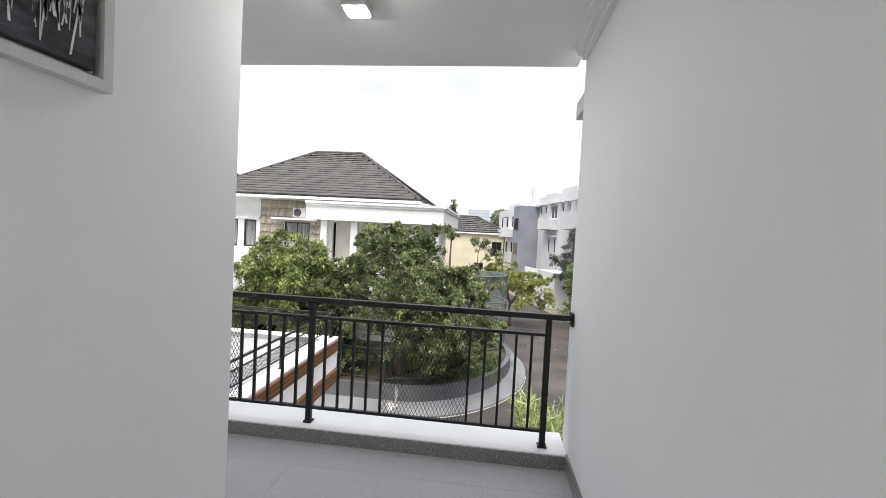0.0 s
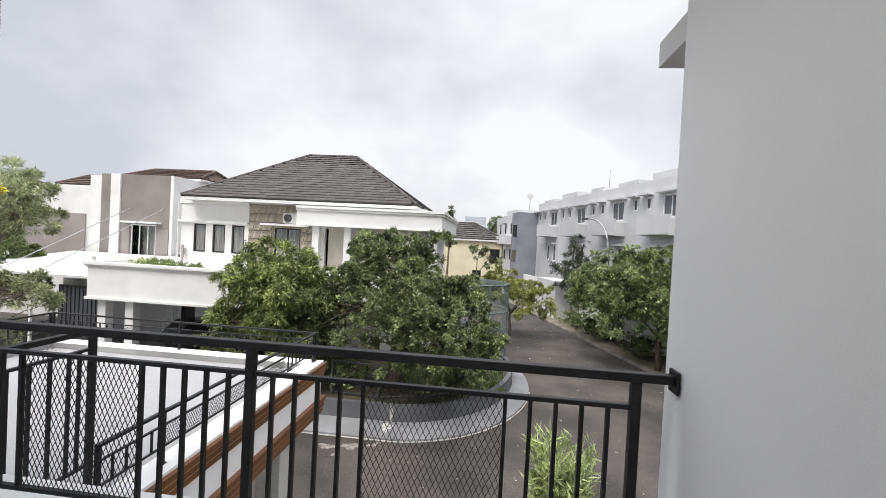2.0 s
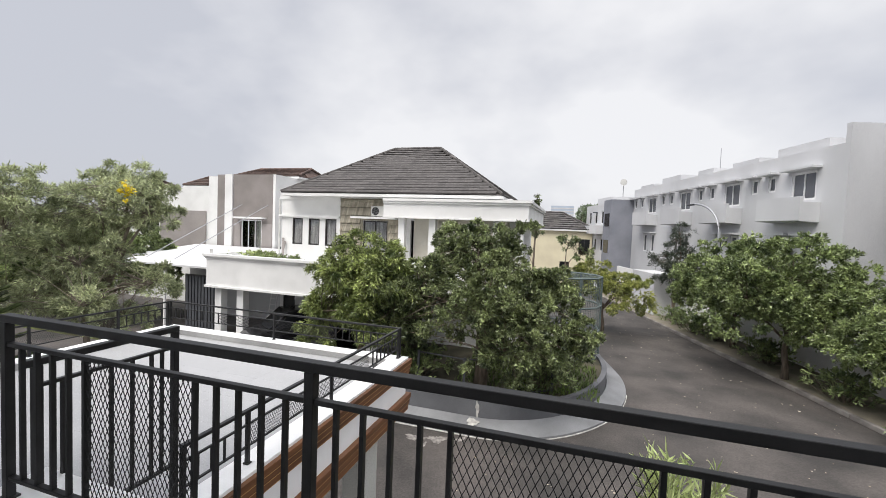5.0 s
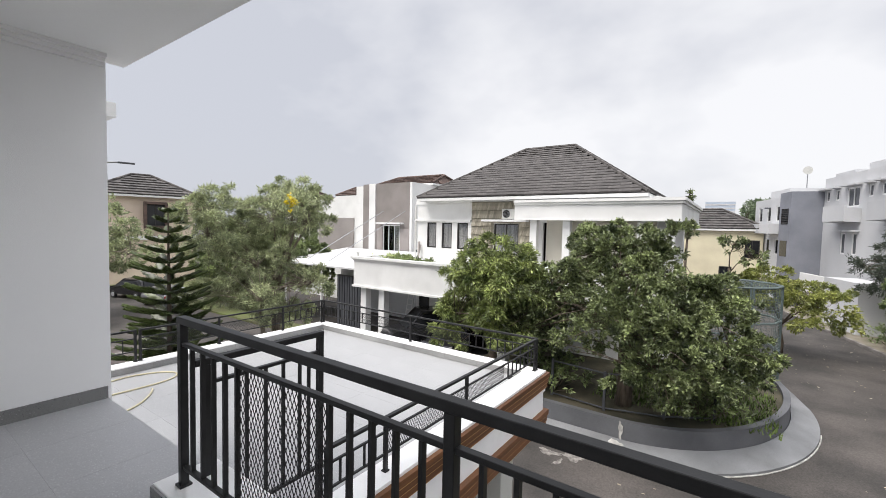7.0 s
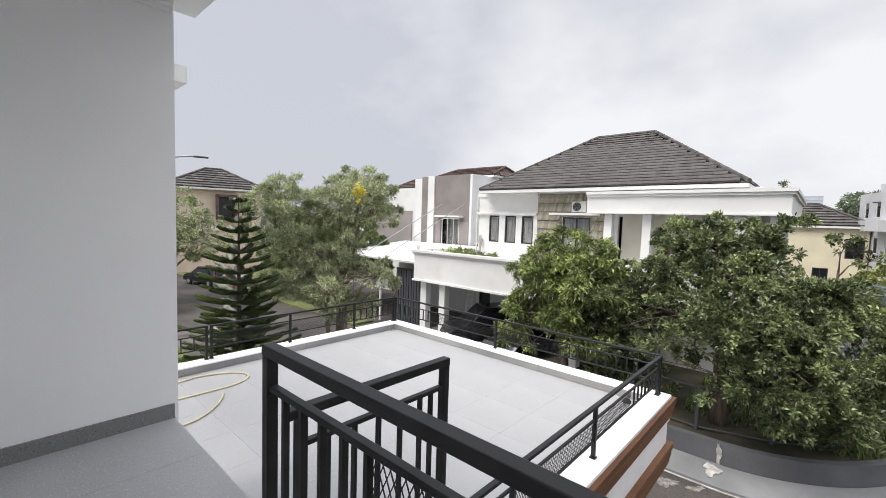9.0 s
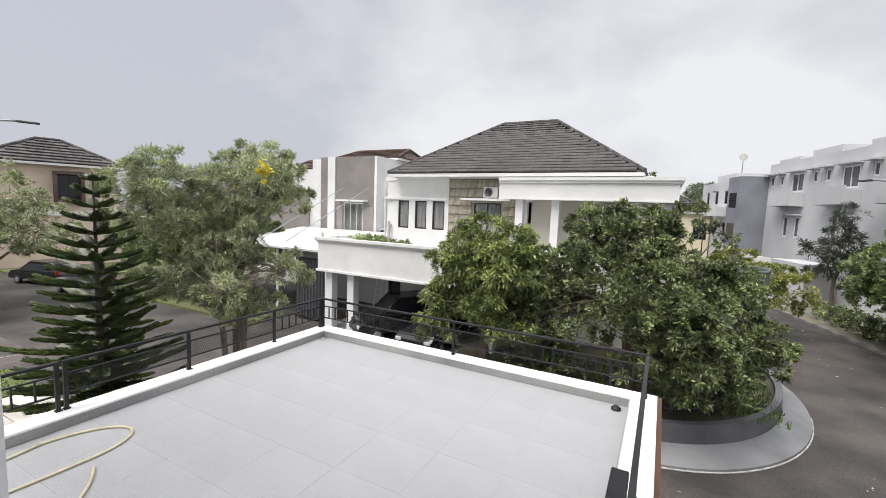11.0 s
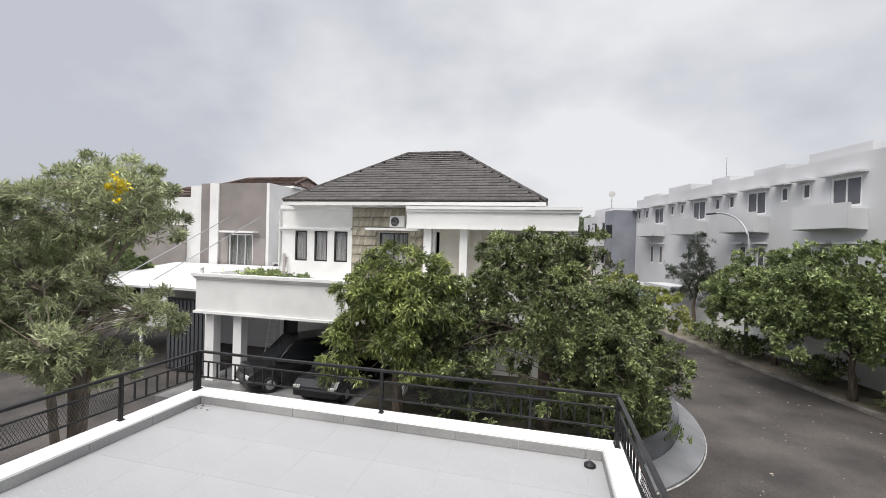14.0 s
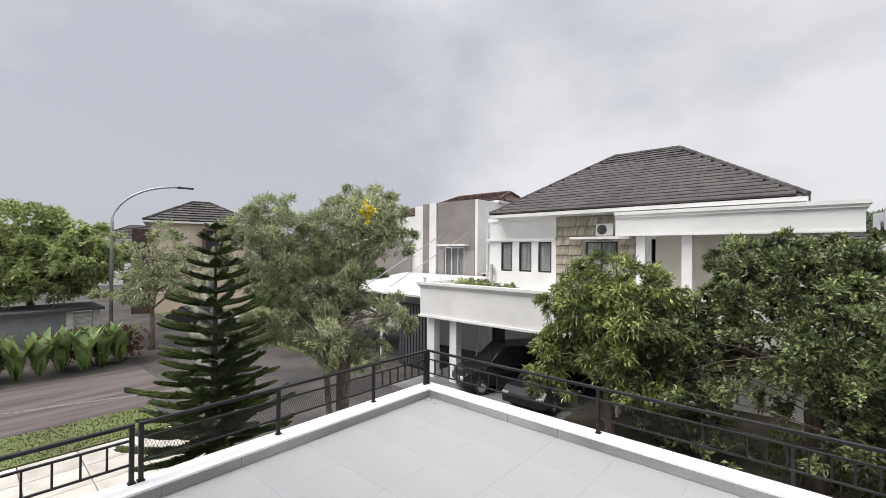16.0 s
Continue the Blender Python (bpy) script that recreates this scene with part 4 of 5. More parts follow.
part("roof_slab", boxes((-24.7, -20.1, NY + 0.2, NY + 7.8, 4.2, 4.35)), M_WHITE, nb)
hip_roof(nb, -25.6, -19.7, NY + 2.2, NY + 6.6, 4.85, -25.0, -20.2, NY + 4.4, 5.65, 0.5, 0.4, M_ROOFR, M_ROOFR, 0)
air_conditioner(pose(-19.4, NY + 0.35, -0.7))
air_conditioner(pose(-19.45, NY + 1.4, 1.9))
part("ac_ledge", boxes((-19.9, -19.0, NY + 1.0, NY + 2.0, 1.82, 1.9)), M_WHITE, nb)
part("ac_ledge", boxes((-19.9, -18.95, NY + 0.05, NY + 0.65, -0.8, -0.7)), M_WHITE, nb)
nb2 = thing("modern_house", "white modern house with a flat parapet and taupe panel", "house", group="modern houses")
bm = bmesh.new()
holed(bm, -37.0, -25.0, G, 3.9, NY + 1.5, NY + 1.7, [(-33.4, -32.4, -1.2, 2.1), (-27.2, -26.3, -1.5, 1.9)])
part("wall", bm, M_WHITE, nb2)
part("wall", boxes((-37, -36.8, NY + 1.7, NY + 9, G, 3.9), (-25.2, -25.0, NY + 1.7, NY + 9, G, 3.9)), M_WHITE, nb2)
part("panel", boxes((-32.2, -27.5, NY + 1.42, NY + 1.498, -1.4, 2.1)), M_TAUPE2, nb2, "taupe panel")
window(nb2, -33.4, -32.4, -1.2, 2.1, NY + 1.5, M_FRAME, 1, False)
window(nb2, -27.2, -26.3, -1.5, 1.9, NY + 1.5, M_FRAME, 1, False)
part("box_left", boxes((-25.9, -25.0, NY + 0.2, NY + 1.49, G, 4.6)), M_WHITE, nb2)
hip_roof(nb2, -30.5, -25.6, NY + 2.0, NY + 6, 4.1, -30.0, -26.1, NY + 4, 4.95, 0.5, 0.4, M_ROOFR, M_ROOFR, 0)
hip_roof(nb2, -41, -35.5, NY + 2.2, NY + 7, 4.0, -40, -36.5, NY + 4.5, 4.9, 0.5, 0.4, M_ROOFR, M_ROOFR, 0)
aw = thing("carport_awning", "white sloping carport awning on cables", "awning")
bm = bmesh.new()
profile_x(bm, [(19.3, -1.15), (19.3, -1.05), (25.8, -0.35), (25.8, -0.45)], -26.5, -18.0)
part("roof_sheet", bm, M_AWN, aw)
for x in (-25.8, -22.0, -18.3):
    part("post", boxes((x - 0.05, x + 0.05, 19.6, 19.7, G, -1.12)), M_ALU, aw)
bm = bmesh.new()
for x in (-24.6, -22.4):
    tube(bm, [(x, 20.5, -0.95), (x + 1.9, NY, 2.6)], [0.025, 0.025], 6)
part("stay_cable", bm, M_STEEL, aw)
part("back_wall", boxes((-26.5, -18.0, 25.2, 25.4, G, -0.5)), M_GREYW, aw)
gate = thing("sliding_gate", "dark sliding gate beside the carport", "gate")
part("gate_frame", boxes((-20.8, -18.0, 19.9, 19.95, G + 0.1, -1.6)), M_FRAME, gate)
for k in range(12):
    part("slat", boxes((-20.7 + k * 0.225, -20.55 + k * 0.225, 19.85, 19.895, G + 0.2, -1.7)), M_DGREY, gate)

# ---- grey apartments along the side street ----
ap = thing("apartment_building", "long light grey three-storey apartment row with balconies", "building", SA @ pose(0, 0, 0, 0, 0, -75))
AV = 16.0


def U(u):
    return -u


w_holes, bals = [], []
for k in range(4):
    u0 = 22.0 + 5.25 * k
    w_holes += [(U(u0 + 1.75), U(u0 + 0.3), 3.45, 4.8)]
    w_holes += [(U(u0 + 3.3), U(u0 + 2.8), 4.0, 4.8), (U(u0 + 4.6), U(u0 + 4.1), 4.0, 4.8)]
    w_holes += [(U(u0 + 0.9), U(u0 + 0.3), 0.2, 1.7), (U(u0 + 2.3), U(u0 + 1.7), 0.2, 1.7)]
    bals.append((u0, u0 + 2.8))
bm = bmesh.new()
holed(bm, U(42.6), U(21.0), GA, 5.75, AV, AV + 0.25, w_holes)
part("wall", bm, M_GREYW, ap)
for a, b, c, d in w_holes:
    window(ap, a, b, c, d, AV, M_ALU, 2 if b - a > 1 else 1, False, t=0.1, glass=M_GLASSREFL)
    part("window_canopy", boxes((a - 0.25, b + 0.25, AV - 0.45, AV - 0.002, d + 0.08, d + 0.18)), M_GREYW, ap)
for a, b in bals:
    bm = bmesh.new()
    profile_x(bm, [(AV - 0.9, 3.55), (AV - 0.9, 2.46), (AV - 0.88, 2.44), (AV - 0.003, 2.40), (AV - 0.003, 3.3), (AV - 0.75, 3.3), (AV - 0.75, 3.55)], U(b), U(a))
    part("balcony", bm, M_GREYW, ap)
for a, b, h in ((22.4, 25.5, 6.3), (26.9, 29.2, 6.15), (31.2, 33.0, 6.2), (35.4, 38.3, 6.3), (39.8, 42.4, 6.1)):
    part("parapet_box", boxes((U(b), U(a), AV + 0.5, AV + 5, 5.75, h)), M_GREYW, ap)
part("roof_slab", boxes((U(42.6), U(21.0), AV + 0.25, AV + 12, 5.3, 5.45)), M_GREYW, ap)
part("back_wall", boxes((U(42.6), U(21.0), AV + 11.8, AV + 12, GA, 5.75)), M_GREYW, ap)
# taller end block with a framed dark window
for q in ((AV, AV + 1.9, GA, 6.55), (AV + 6.2, AV + 9, GA, 6.55), (AV + 1.9, AV + 6.2, 5.75, 6.55), (AV + 1.9, AV + 6.2, GA, 0.1)):
    part("end_wall", boxes((U(21.0), U(20.75), *q)), M_GREYW, ap)
fr = part("bay_frame", boxes((U(20.75), U(20.25), AV + 1.85, AV + 2.2, 2.6, 5.75), (U(20.75), U(20.25), AV + 2.2, AV + 6.2, 5.4, 5.75), (U(20.75), U(20.25), AV + 2.2, AV + 6.2, 2.45, 2.75)), M_DGREY, ap, "projecting dark window frame")
part("bay_side", boxes((U(20.74), U(20.6), AV + 2.2, AV + 2.9, 2.75, 5.4)), M_GREYW, fr)
part("bay_glass", boxes((U(20.80), U(20.72), AV + 2.9, AV + 6.2, 2.75, 5.4)), M_GLASS, fr, "dark window glass")
part("lower_glass", boxes((U(20.85), U(20.78), AV + 2.8, AV + 6.2, 0.1, 2.45)), M_GLASS, fr, "dark window glass")
part("lower_side", boxes((U(20.84), U(20.76), AV + 1.9, AV + 2.8, 0.1, 2.45)), M_GREYW, fr)
ap2 = thing("apartment_building", "blue grey rendered apartment block end with tall wall", "building", SR @ pose(0, 0, 0, 0, 0, -75))
part("wall", boxes((U(16.1), U(8.0), 14.0, 14.3, G0, 6.4), (U(16.1), U(15.85), 14.3, 22, G0, 6.4)), M_BLUEG, ap2)
part("roof", boxes((U(15.85), U(8.0), 14.3, 22, 6.1, 6.25)), M_BLUEG, ap2)
ap3 = thing("apartment_building", "far white apartment blocks with a dark grey stair tower", "building", SA @ pose(0, 0, 0, 0, 0, -75))
part("tower", boxes((U(44.7), U(42.61), AV - 2.05, AV + 5, GA, 4.85)), M_BLUEG, ap3, "dark grey tower")
bm = bmesh.new()
fh = [(U(46.0 + 2.0 * k), U(45.2 + 2.0 * k), z, z + 1.3) for k in range(3) for z in (-0.2, 2.6)]
holed(bm, U(51.0), U(44.71), GA, 4.6, AV - 1.85, AV - 1.6, fh)
part("wall", bm, M_GREYW, ap3)
for h in fh:
    window(ap3, *h, AV - 1.85, M_ALU, 1, False)
for k in range(2):
    part("balcony", boxes((U(47.2 + 2.9 * k), U(45.0 + 2.9 * k), AV - 2.65, AV - 1.853, 1.55, 2.4)), M_GREYW, ap3)
for z in (-0.25, 2.3):
    tw_ = part("stair_window", boxes((U(44.3), U(43.0), AV - 2.07, AV - 2.053, z, z + 1.25)), M_GLASS, ap3, "dark stair window")
part("roof_box", boxes((U(50), U(46), AV - 1, AV + 8, 4.6, 5.4)), M_GREYW, ap3)
part("back_wall", boxes((U(51.0), U(44.71), AV + 5.8, AV + 6, GA, 4.6), (U(51.0), U(50.75), AV - 1.6, AV + 5.8, GA, 4.6)), M_GREYW, ap3)
part("roof_slab", boxes((U(50.74), U(44.71), AV - 1.59, AV + 5.79, 4.2, 4.35)), M_GREYW, ap3)
bw = thing("boundary_wall", "white painted boundary wall behind the street trees", "wall", SR @ pose(0, 0, 0, 0, 0, -75), kind="structure")
part("wall", boxes((U(33), U(8), 13.55, 13.7, G0, G0 + 1.5), (U(50), U(33), 12.9, 13.05, G0, G0 + 2.5)), M_WHITE, bw)
part("shed", boxes((U(32.9), U(29.5), 12.0, 13.5, G0, -0.9)), M_GREYW, bw, "low grey outbuilding")
rk = thing("street_kerb", "worn concrete kerb along the side street", "kerb", SR @ pose(0, 0, 0, 0, 0, -75), kind="structure")
kerb_me = done("kerb_stone", boxes((0, 0.97, 0, 0.16, 0, 0.14), bevel=0.015), M_KERBS)
for k in range(48):
    ob = part("kerb_stone", kerb_me, None, rk)
    ob.location = (U(50) + k, 11.15, G0)
part("footpath", boxes((U(50), U(2), 11.31, 13.55, G0, G0 + 0.11)), M_EARTH, rk, "bare earth strip with weeds")


# ---- far houses ----
def simple_house(name, label, m, w, d, h, wall, roofh, wins_, over=0.5, group="far houses"):
    """A plain house whose front looks along -y, from x 0 to w, standing on z 0."""
    hs = thing(name, label, "house", m, group)
    bm = bmesh.new()
    holed(bm, 0, w, 0, h, 0, 0.2, wins_)
    part("wall", bm, wall, hs)
    part("wall", boxes((0, 0.2, 0.2, d, 0, h), (w - 0.2, w, 0.2, d, 0, h), (0.2, w - 0.2, d - 0.2, d, 0, h)), wall, hs)
    for q in wins_:
        window(hs, *q, 0, M_FRAME, 2, False)
    hip_roof(hs, -over, w + over, -over, d + over, h, d * 0.42, w - d * 0.42, d / 2, h + roofh, 0.6, 0.5, M_ROOF, M_ROOFJ, 0)
    return hs


bh = simple_house("beige_house", "beige two-storey house with a brown hipped roof", SL @ pose(-40.3, 12.6, G0, 0, 0, 75) @ Matrix.Translation((0.3, 0, 0)), 6.8, 6.5, 7.0, M_BEIGE, 1.8, [(1.5, 2.0, 5.6, 6.1), (3.5, 4.7, 4.6, 6.3), (1.1, 1.7, 2.6, 3.4), (5.3, 6.3, 4.8, 6.3)])
part("bay", boxes((3.3, 4.9, -0.45, -0.003, 4.4, 4.6), (3.3, 4.9, -0.45, -0.003, 6.3, 6.5), (3.3, 3.5, -0.45, -0.003, 4.6, 6.3), (4.7, 4.9, -0.45, -0.003, 4.6, 6.3)), M_ROOFR, bh, "brown window surround")
part("string_course", boxes((-0.1, 6.9, -0.1, -0.002, 3.5, 3.8)), M_WHITE, bh)
part("wing", boxes((-1.2, -0.003, 0.9, 6.0, 0, 6.4)), M_ROOFR, bh, "brown recessed wing")
simple_house("cream_house", "cream house with a brown roof beyond the garden", SR @ pose(-7.6, 45, G0, 0, 0, 0), 8.2, 7, 5.45, M_YELLW, 1.75, [(7.0, 8.0, 3.1, 4.55), (5.3, 6.2, 0.4, 2.3)], 0.3, group="far houses")
simple_house("far_house", "small distant house with a grey roof", SL @ pose(-75, 15, G0, 0, 0, 70), 9, 8, 6.2, M_WHITE, 2.0, [(2, 3, 3.5, 5.0)], group="far houses")
for x, y, w, h in ((-24, 420, 21, 33),):
    tw = thing("far_tower", "distant tower block with haze put into its colour", "building", pose(x, y, G), group="distant towers")
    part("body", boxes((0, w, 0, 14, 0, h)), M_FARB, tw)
    part("floor_band", boxes(*[(-0.1, w + 0.1, -0.15, -0.01, 3 + 3 * k, 4.2 + 3 * k) for k in range(int(h / 3) - 1)]), M_GREYW, tw)


# ---- trees and plants ----
def unit(v):
    return v / np.maximum(np.linalg.norm(v, axis=1, keepdims=True), 1e-9)


def leaf_cloud(name, centres, outward, per, length, width, spread, droop, material, seed):
    """Rosettes of single folded leaves at the given twig ends."""
    r = np.random.default_rng(seed)
    n = len(centres) * per
    c = np.repeat(centres, per, 0) + r.normal(0, length * 0.25, (n, 3))
    d = unit(np.repeat(outward, per, 0) + spread * r.normal(0, 1, (n, 3)))
    d[:, 2] -= droop * r.uniform(0.3, 1.0, n)
    d = unit(d)
    side = unit(np.cross(d, unit(r.normal(0, 1, (n, 3)) + np.array((0, 0, 1.5)))))
    up = np.cross(side, d)
    L = (length * r.uniform(0.65, 1.25, n))[:, None]
    W = (width * r.uniform(0.7, 1.2, n))[:, None]
    tip = c + d * L
    tip[:, 2] -= (L[:, 0]) * droop * 0.25
    mid = c + d * L * 0.5 + up * W * 0.25
    v = np.stack([c, mid + side * W * 0.5, tip, mid - side * W * 0.5], 1).reshape(-1, 3)
    f = np.arange(4 * n).reshape(n, 4)
    return raw_mesh(name, v, f, material)


def lobes_points(lobes, density, r, shell=0.62):
    """Twig ends gathered in clumps over the outer part of several lumps, with ragged outlines."""
    pts, outs = [], []
    for cx, cy, cz, rx, ry, rz in lobes:
        n = int(density * (rx * ry + rx * rz + ry * rz) * 4)
        k = max(12, n // 14)
        d = unit(r.normal(0, 1, (k, 3)) + np.array((0, 0, 0.25)))
        ph = r.uniform(0, 6.28, 3)
        wob = 1 + 0.12 * np.sin(5 * d[:, 0] + ph[0]) + 0.12 * np.sin(6 * d[:, 1] + ph[1]) + 0.10 * np.sin(7 * d[:, 2] + ph[2])
        rad = (shell + (1 - shell) * r.uniform(0, 1, k) ** 0.6) * wob
        cc = d * rad[:, None] * np.array((rx, ry, rz))
        pick = r.integers(0, k, n)
        size = 0.23 * (rx * ry * rz) ** (1 / 3) * r.uniform(0.6, 1.5, k)
        e = unit(r.normal(0, 1, (n, 3)) + d[pick] * 0.7 + np.array((0, 0, 0.75)))
        p = cc[pick] + e * (size[pick] * r.uniform(0.45, 1.0, n))[:, None] * np.array((1, 1, 0.7))
        m = n // 3
        d2 = unit(r.normal(0, 1, (m, 3)))
        p2 = d2 * (0.15 + 0.5 * r.uniform(0, 1, m) ** 0.6)[:, None] * np.array((rx, ry, rz))
        pts.append(np.array((cx, cy, cz)) + np.vstack([p, p2]))
        outs.append(np.vstack([unit(e + 0.4 * d[pick]), d2]))
    return np.vstack(pts), np.vstack(outs)


def tree(name, label, m, height, r0, lobes, leaves, seed, bark=M_BARK, density=10, per=11, length=0.2, width=0.07, spread=0.7, droop=0.25, shell=0.62, twigs=40, stems=1, group="", lift=0.0):
    """Trunk with limbs to each lump of the crown, and a crown of single leaves."""
    r = np.random.default_rng(seed)
    t = thing(name, label, "tree", m, group)
    bm = bmesh.new()
    height += lift
    lobes = [(x, y, z + lift, *e) for x, y, z, *e in lobes]
    top = Vector((0, 0, height))
    for s in range(stems):
        o = Vector((0.14 * math.cos(s * 2.2), 0.14 * math.sin(s * 2.2), 0)) * (1 if stems > 1 else 0)
        thin = 1.0 if stems < 4 else 0.5
        tube(bm, [o + Vector((0, 0, -0.05)), o * 1.5 + Vector((0.03, 0.02, height * 0.3)), o * 2.4 + Vector((-0.04, 0.05, height * 0.65)), o * 3.4 + top + Vector((0, 0, 0.5 * (1 - thin) * (s % 3)))], [r0 * 1.25 * thin, r0 * thin, r0 * 0.85 * thin, r0 * 0.7 * thin], 10)
    pts, outs = lobes_points(lobes, density, r, shell)
    for lb in lobes:
        c = Vector(lb[:3])
        midp = top.lerp(c, 0.5) + Vector((r.uniform(-.2, .2), r.uniform(-.2, .2), r.uniform(-.1, .25)))
        tube(bm, [top - Vector((0, 0, 0.25)), midp, c, c + Vector((0, 0, lb[5] * 0.5))], [r0 * 0.5, r0 * 0.32, r0 * 0.17, r0 * 0.06], 7)
        near = np.argsort(np.linalg.norm((pts - np.array(lb[:3])) / np.array(lb[3:]), axis=1) + r.uniform(0, 0.8, len(pts)))
        for i in near[::max(1, len(near) // (twigs * 3))][:twigs]:
            e = Vector(pts[i])
            tube(bm, [c, c.lerp(e, 0.55) + Vector((0, 0, 0.12)), e], [r0 * 0.09, r0 * 0.06, r0 * 0.03], 4, False)
    part("trunk", bm, bark, t, smooth=True)
    part("crown", leaf_cloud("crown", pts, outs, per, length, width, spread, droop, leaves, seed + 1), None, t)
    return t


Z = G0 + 0.56


def on(S, x, y, z, rz=0.0, k=None):
    """A pose moved and grown with a piece of the plan; k: None for the thing itself, 0 for its copies."""
    p = S @ Vector((x, y, z))
    m = pose(p.x, p.y, p.z, 0, 0, rz)
    return m if k == 0 else m @ Matrix.Scale(S.to_scale()[0], 4)


tree("corner_tree", "large dense dark green tree in the corner garden", pose(-3.35, 17.3, G + 0.72) @ Matrix.Scale(1.12, 4), 2.4, 0.2,
     [(-0.3, 0.2, 3.9, 1.7, 1.6, 1.4), (-2.2, -0.3, 3.0, 1.6, 1.5, 1.2), (1.4, 0.0, 3.0, 1.4, 1.4, 1.1), (0.3, -1.3, 2.7, 1.8, 1.2, 1.2), (2.6, 0.1, 2.0, 1.3, 1.4, 0.8), (-1.2, 0.8, 4.5, 1.2, 1.1, 0.9), (0.5, 0.6, 4.6, 1.0, 1.0, 0.9), (1.9, 0.9, 3.1, 1.1, 1.1, 0.9), (-2.8, -0.9, 2.0, 1.3, 1.0, 0.9), (-3.1, -0.4, 2.9, 1.2, 1.1, 1.0), (1.1, -1.6, 1.6, 1.6, 0.9, 0.8), (2.8, 0.5, 1.3, 0.8, 1.0, 0.6)],
     L_DARK, 11, density=27, per=16, length=0.12, width=0.058, spread=0.85, droop=0.05, shell=0.55, twigs=16)
tree("mango_tree", "mango tree with light green drooping leaves", pose(-8.0, 16.6, G + 0.1) @ Matrix.Scale(1.08, 4), 3.0, 0.16,
     [(0, 0, 4.45, 1.3, 1.2, 1.15), (0.7, -0.3, 3.9, 1.2, 1.1, 1.1), (-0.8, -0.2, 3.8, 1.1, 1.0, 1.2), (-1.3, -0.6, 2.5, 0.75, 0.7, 0.9), (0.4, -0.8, 2.8, 1.0, 0.8, 0.9)],
     L_MANGO, 23, density=32, per=15, length=0.19, width=0.046, spread=0.7, droop=0.5)
FT = on(SF, -14.4, 11.4, G0) @ pose(0, 0, -2.62) @ Matrix.Scale(1.05, 4)
ft = tree("flowering_tree", "loose olive green tree with narrow leaves and yellow flowers", FT, 2.2, 0.15,
     [(0.1, 0, 4.9, 1.7, 1.6, 1.3), (-1.5, -0.3, 4.2, 1.4, 1.3, 1.2), (1.4, 0.5, 4.8, 1.2, 1.0, 0.8), (0.4, -0.8, 3.3, 1.7, 1.3, 1.0), (1.8, 0.3, 2.7, 1.0, 0.9, 0.5), (-0.9, -1.4, 2.3, 1.5, 1.1, 0.6), (-0.6, 0.9, 5.6, 1.2, 1.1, 0.8), (1.2, -1.2, 2.2, 0.9, 0.8, 0.5), (-1.2, -1.7, 4.3, 1.5, 1.3, 1.2), (-0.8, -1.9, 5.2, 1.1, 1.0, 0.8), (0.6, 0.6, 5.7, 1.0, 1.0, 0.7), (1.5, 0.2, 5.6, 0.8, 0.7, 0.4), (-0.4, -0.4, 2.7, 1.4, 1.2, 0.8), (0.9, -0.9, 1.9, 1.1, 0.9, 0.5), (-1.6, -0.6, 2.0, 1.0, 0.9, 0.5), (0.2, 0.6, 1.5, 0.9, 0.8, 0.35)],
     L_OLIVE, 31, M_BARKL, density=15, per=18, length=0.16, width=0.032, spread=0.95, droop=0.08, shell=0.5, stems=6, twigs=22, lift=2.62)
spray = FT.inverted() @ Vector((-10.13, 9.09, 2.02))
bm = bmesh.new()
tube(bm, [(1.5, 0.2, 8.0), tuple(Vector((1.5, 0.2, 8.0)).lerp(spray, 0.6) + Vector((0, 0, 0.25))), tuple(spray)], [0.035, 0.022, 0.01], 6)
part("flowering_branch", bm, M_BARKL, ft)
ends = np.array(Vector((1.5, 0.2, 8.0)).lerp(spray, 0.75)) + rng.normal(0, 0.35, (60, 3)) * np.array((1, 1, 0.5))
part("branch_leaves", leaf_cloud("branch_leaves", ends, unit(rng.normal(0, 1, (60, 3)) + np.array((0, 0, 0.5))), 18, 0.16, 0.032, 0.9, 0.1, L_OLIVE, 33), None, ft)
part("blossom", leaf_cloud("blossom", np.array(spray) + rng.normal(0, 0.095, (16, 3)), unit(rng.normal(0, 1, (16, 3))), 10, 0.085, 0.058, 0.8, 0.0, M_FLOWER, 5), None, ft, "cluster of bright yellow trumpet flowers")
for k, (x, y, s, rot) in enumerate(((6.5, 20.4, 1.0, 20), (6.2, 24.6, 0.95, 140), (8.5, 17.0, 0.77, 250), (10.2, 13.2, 0.74, 80))):
    if k == 0:
        st = tree("street_tree", "round bushy green street tree by the boundary wall", on(SR, x, y, G0 + 0.1, rot), 1.6, 0.11,
                  [(0, 0, 3.6, 2.1, 2.0, 1.5), (1.4, 0.4, 2.8, 1.6, 1.6, 1.2), (-1.4, 0.3, 2.8, 1.6, 1.6, 1.2), (0.2, -1.3, 2.6, 1.7, 1.4, 1.2), (0.1, 1.3, 3.0, 1.6, 1.4, 1.2)],
                  L_MID, 41, density=24, per=14, length=0.14, width=0.07, spread=0.85, droop=0.05, group="street trees")
    else:
        copy_thing(st, on(SR, x, y, G0 + 0.1, rot, 0) @ Matrix.Scale(s, 4))
tree("yellowish_tree", "slim yellowish green tree beyond the wire cage", on(SR, 0.6, 25.5, G0), 1.5, 0.09,
     [(-0.3, 0, 2.7, 1.5, 1.3, 1.1), (1.1, -0.4, 1.9, 1.3, 1.1, 1.0), (-1.2, 0, 2.7, 0.9, 0.9, 0.8), (0.6, 0.3, 2.6, 1.1, 1.0, 0.8)], L_YELL, 51, density=20, per=11, length=0.14, width=0.06)
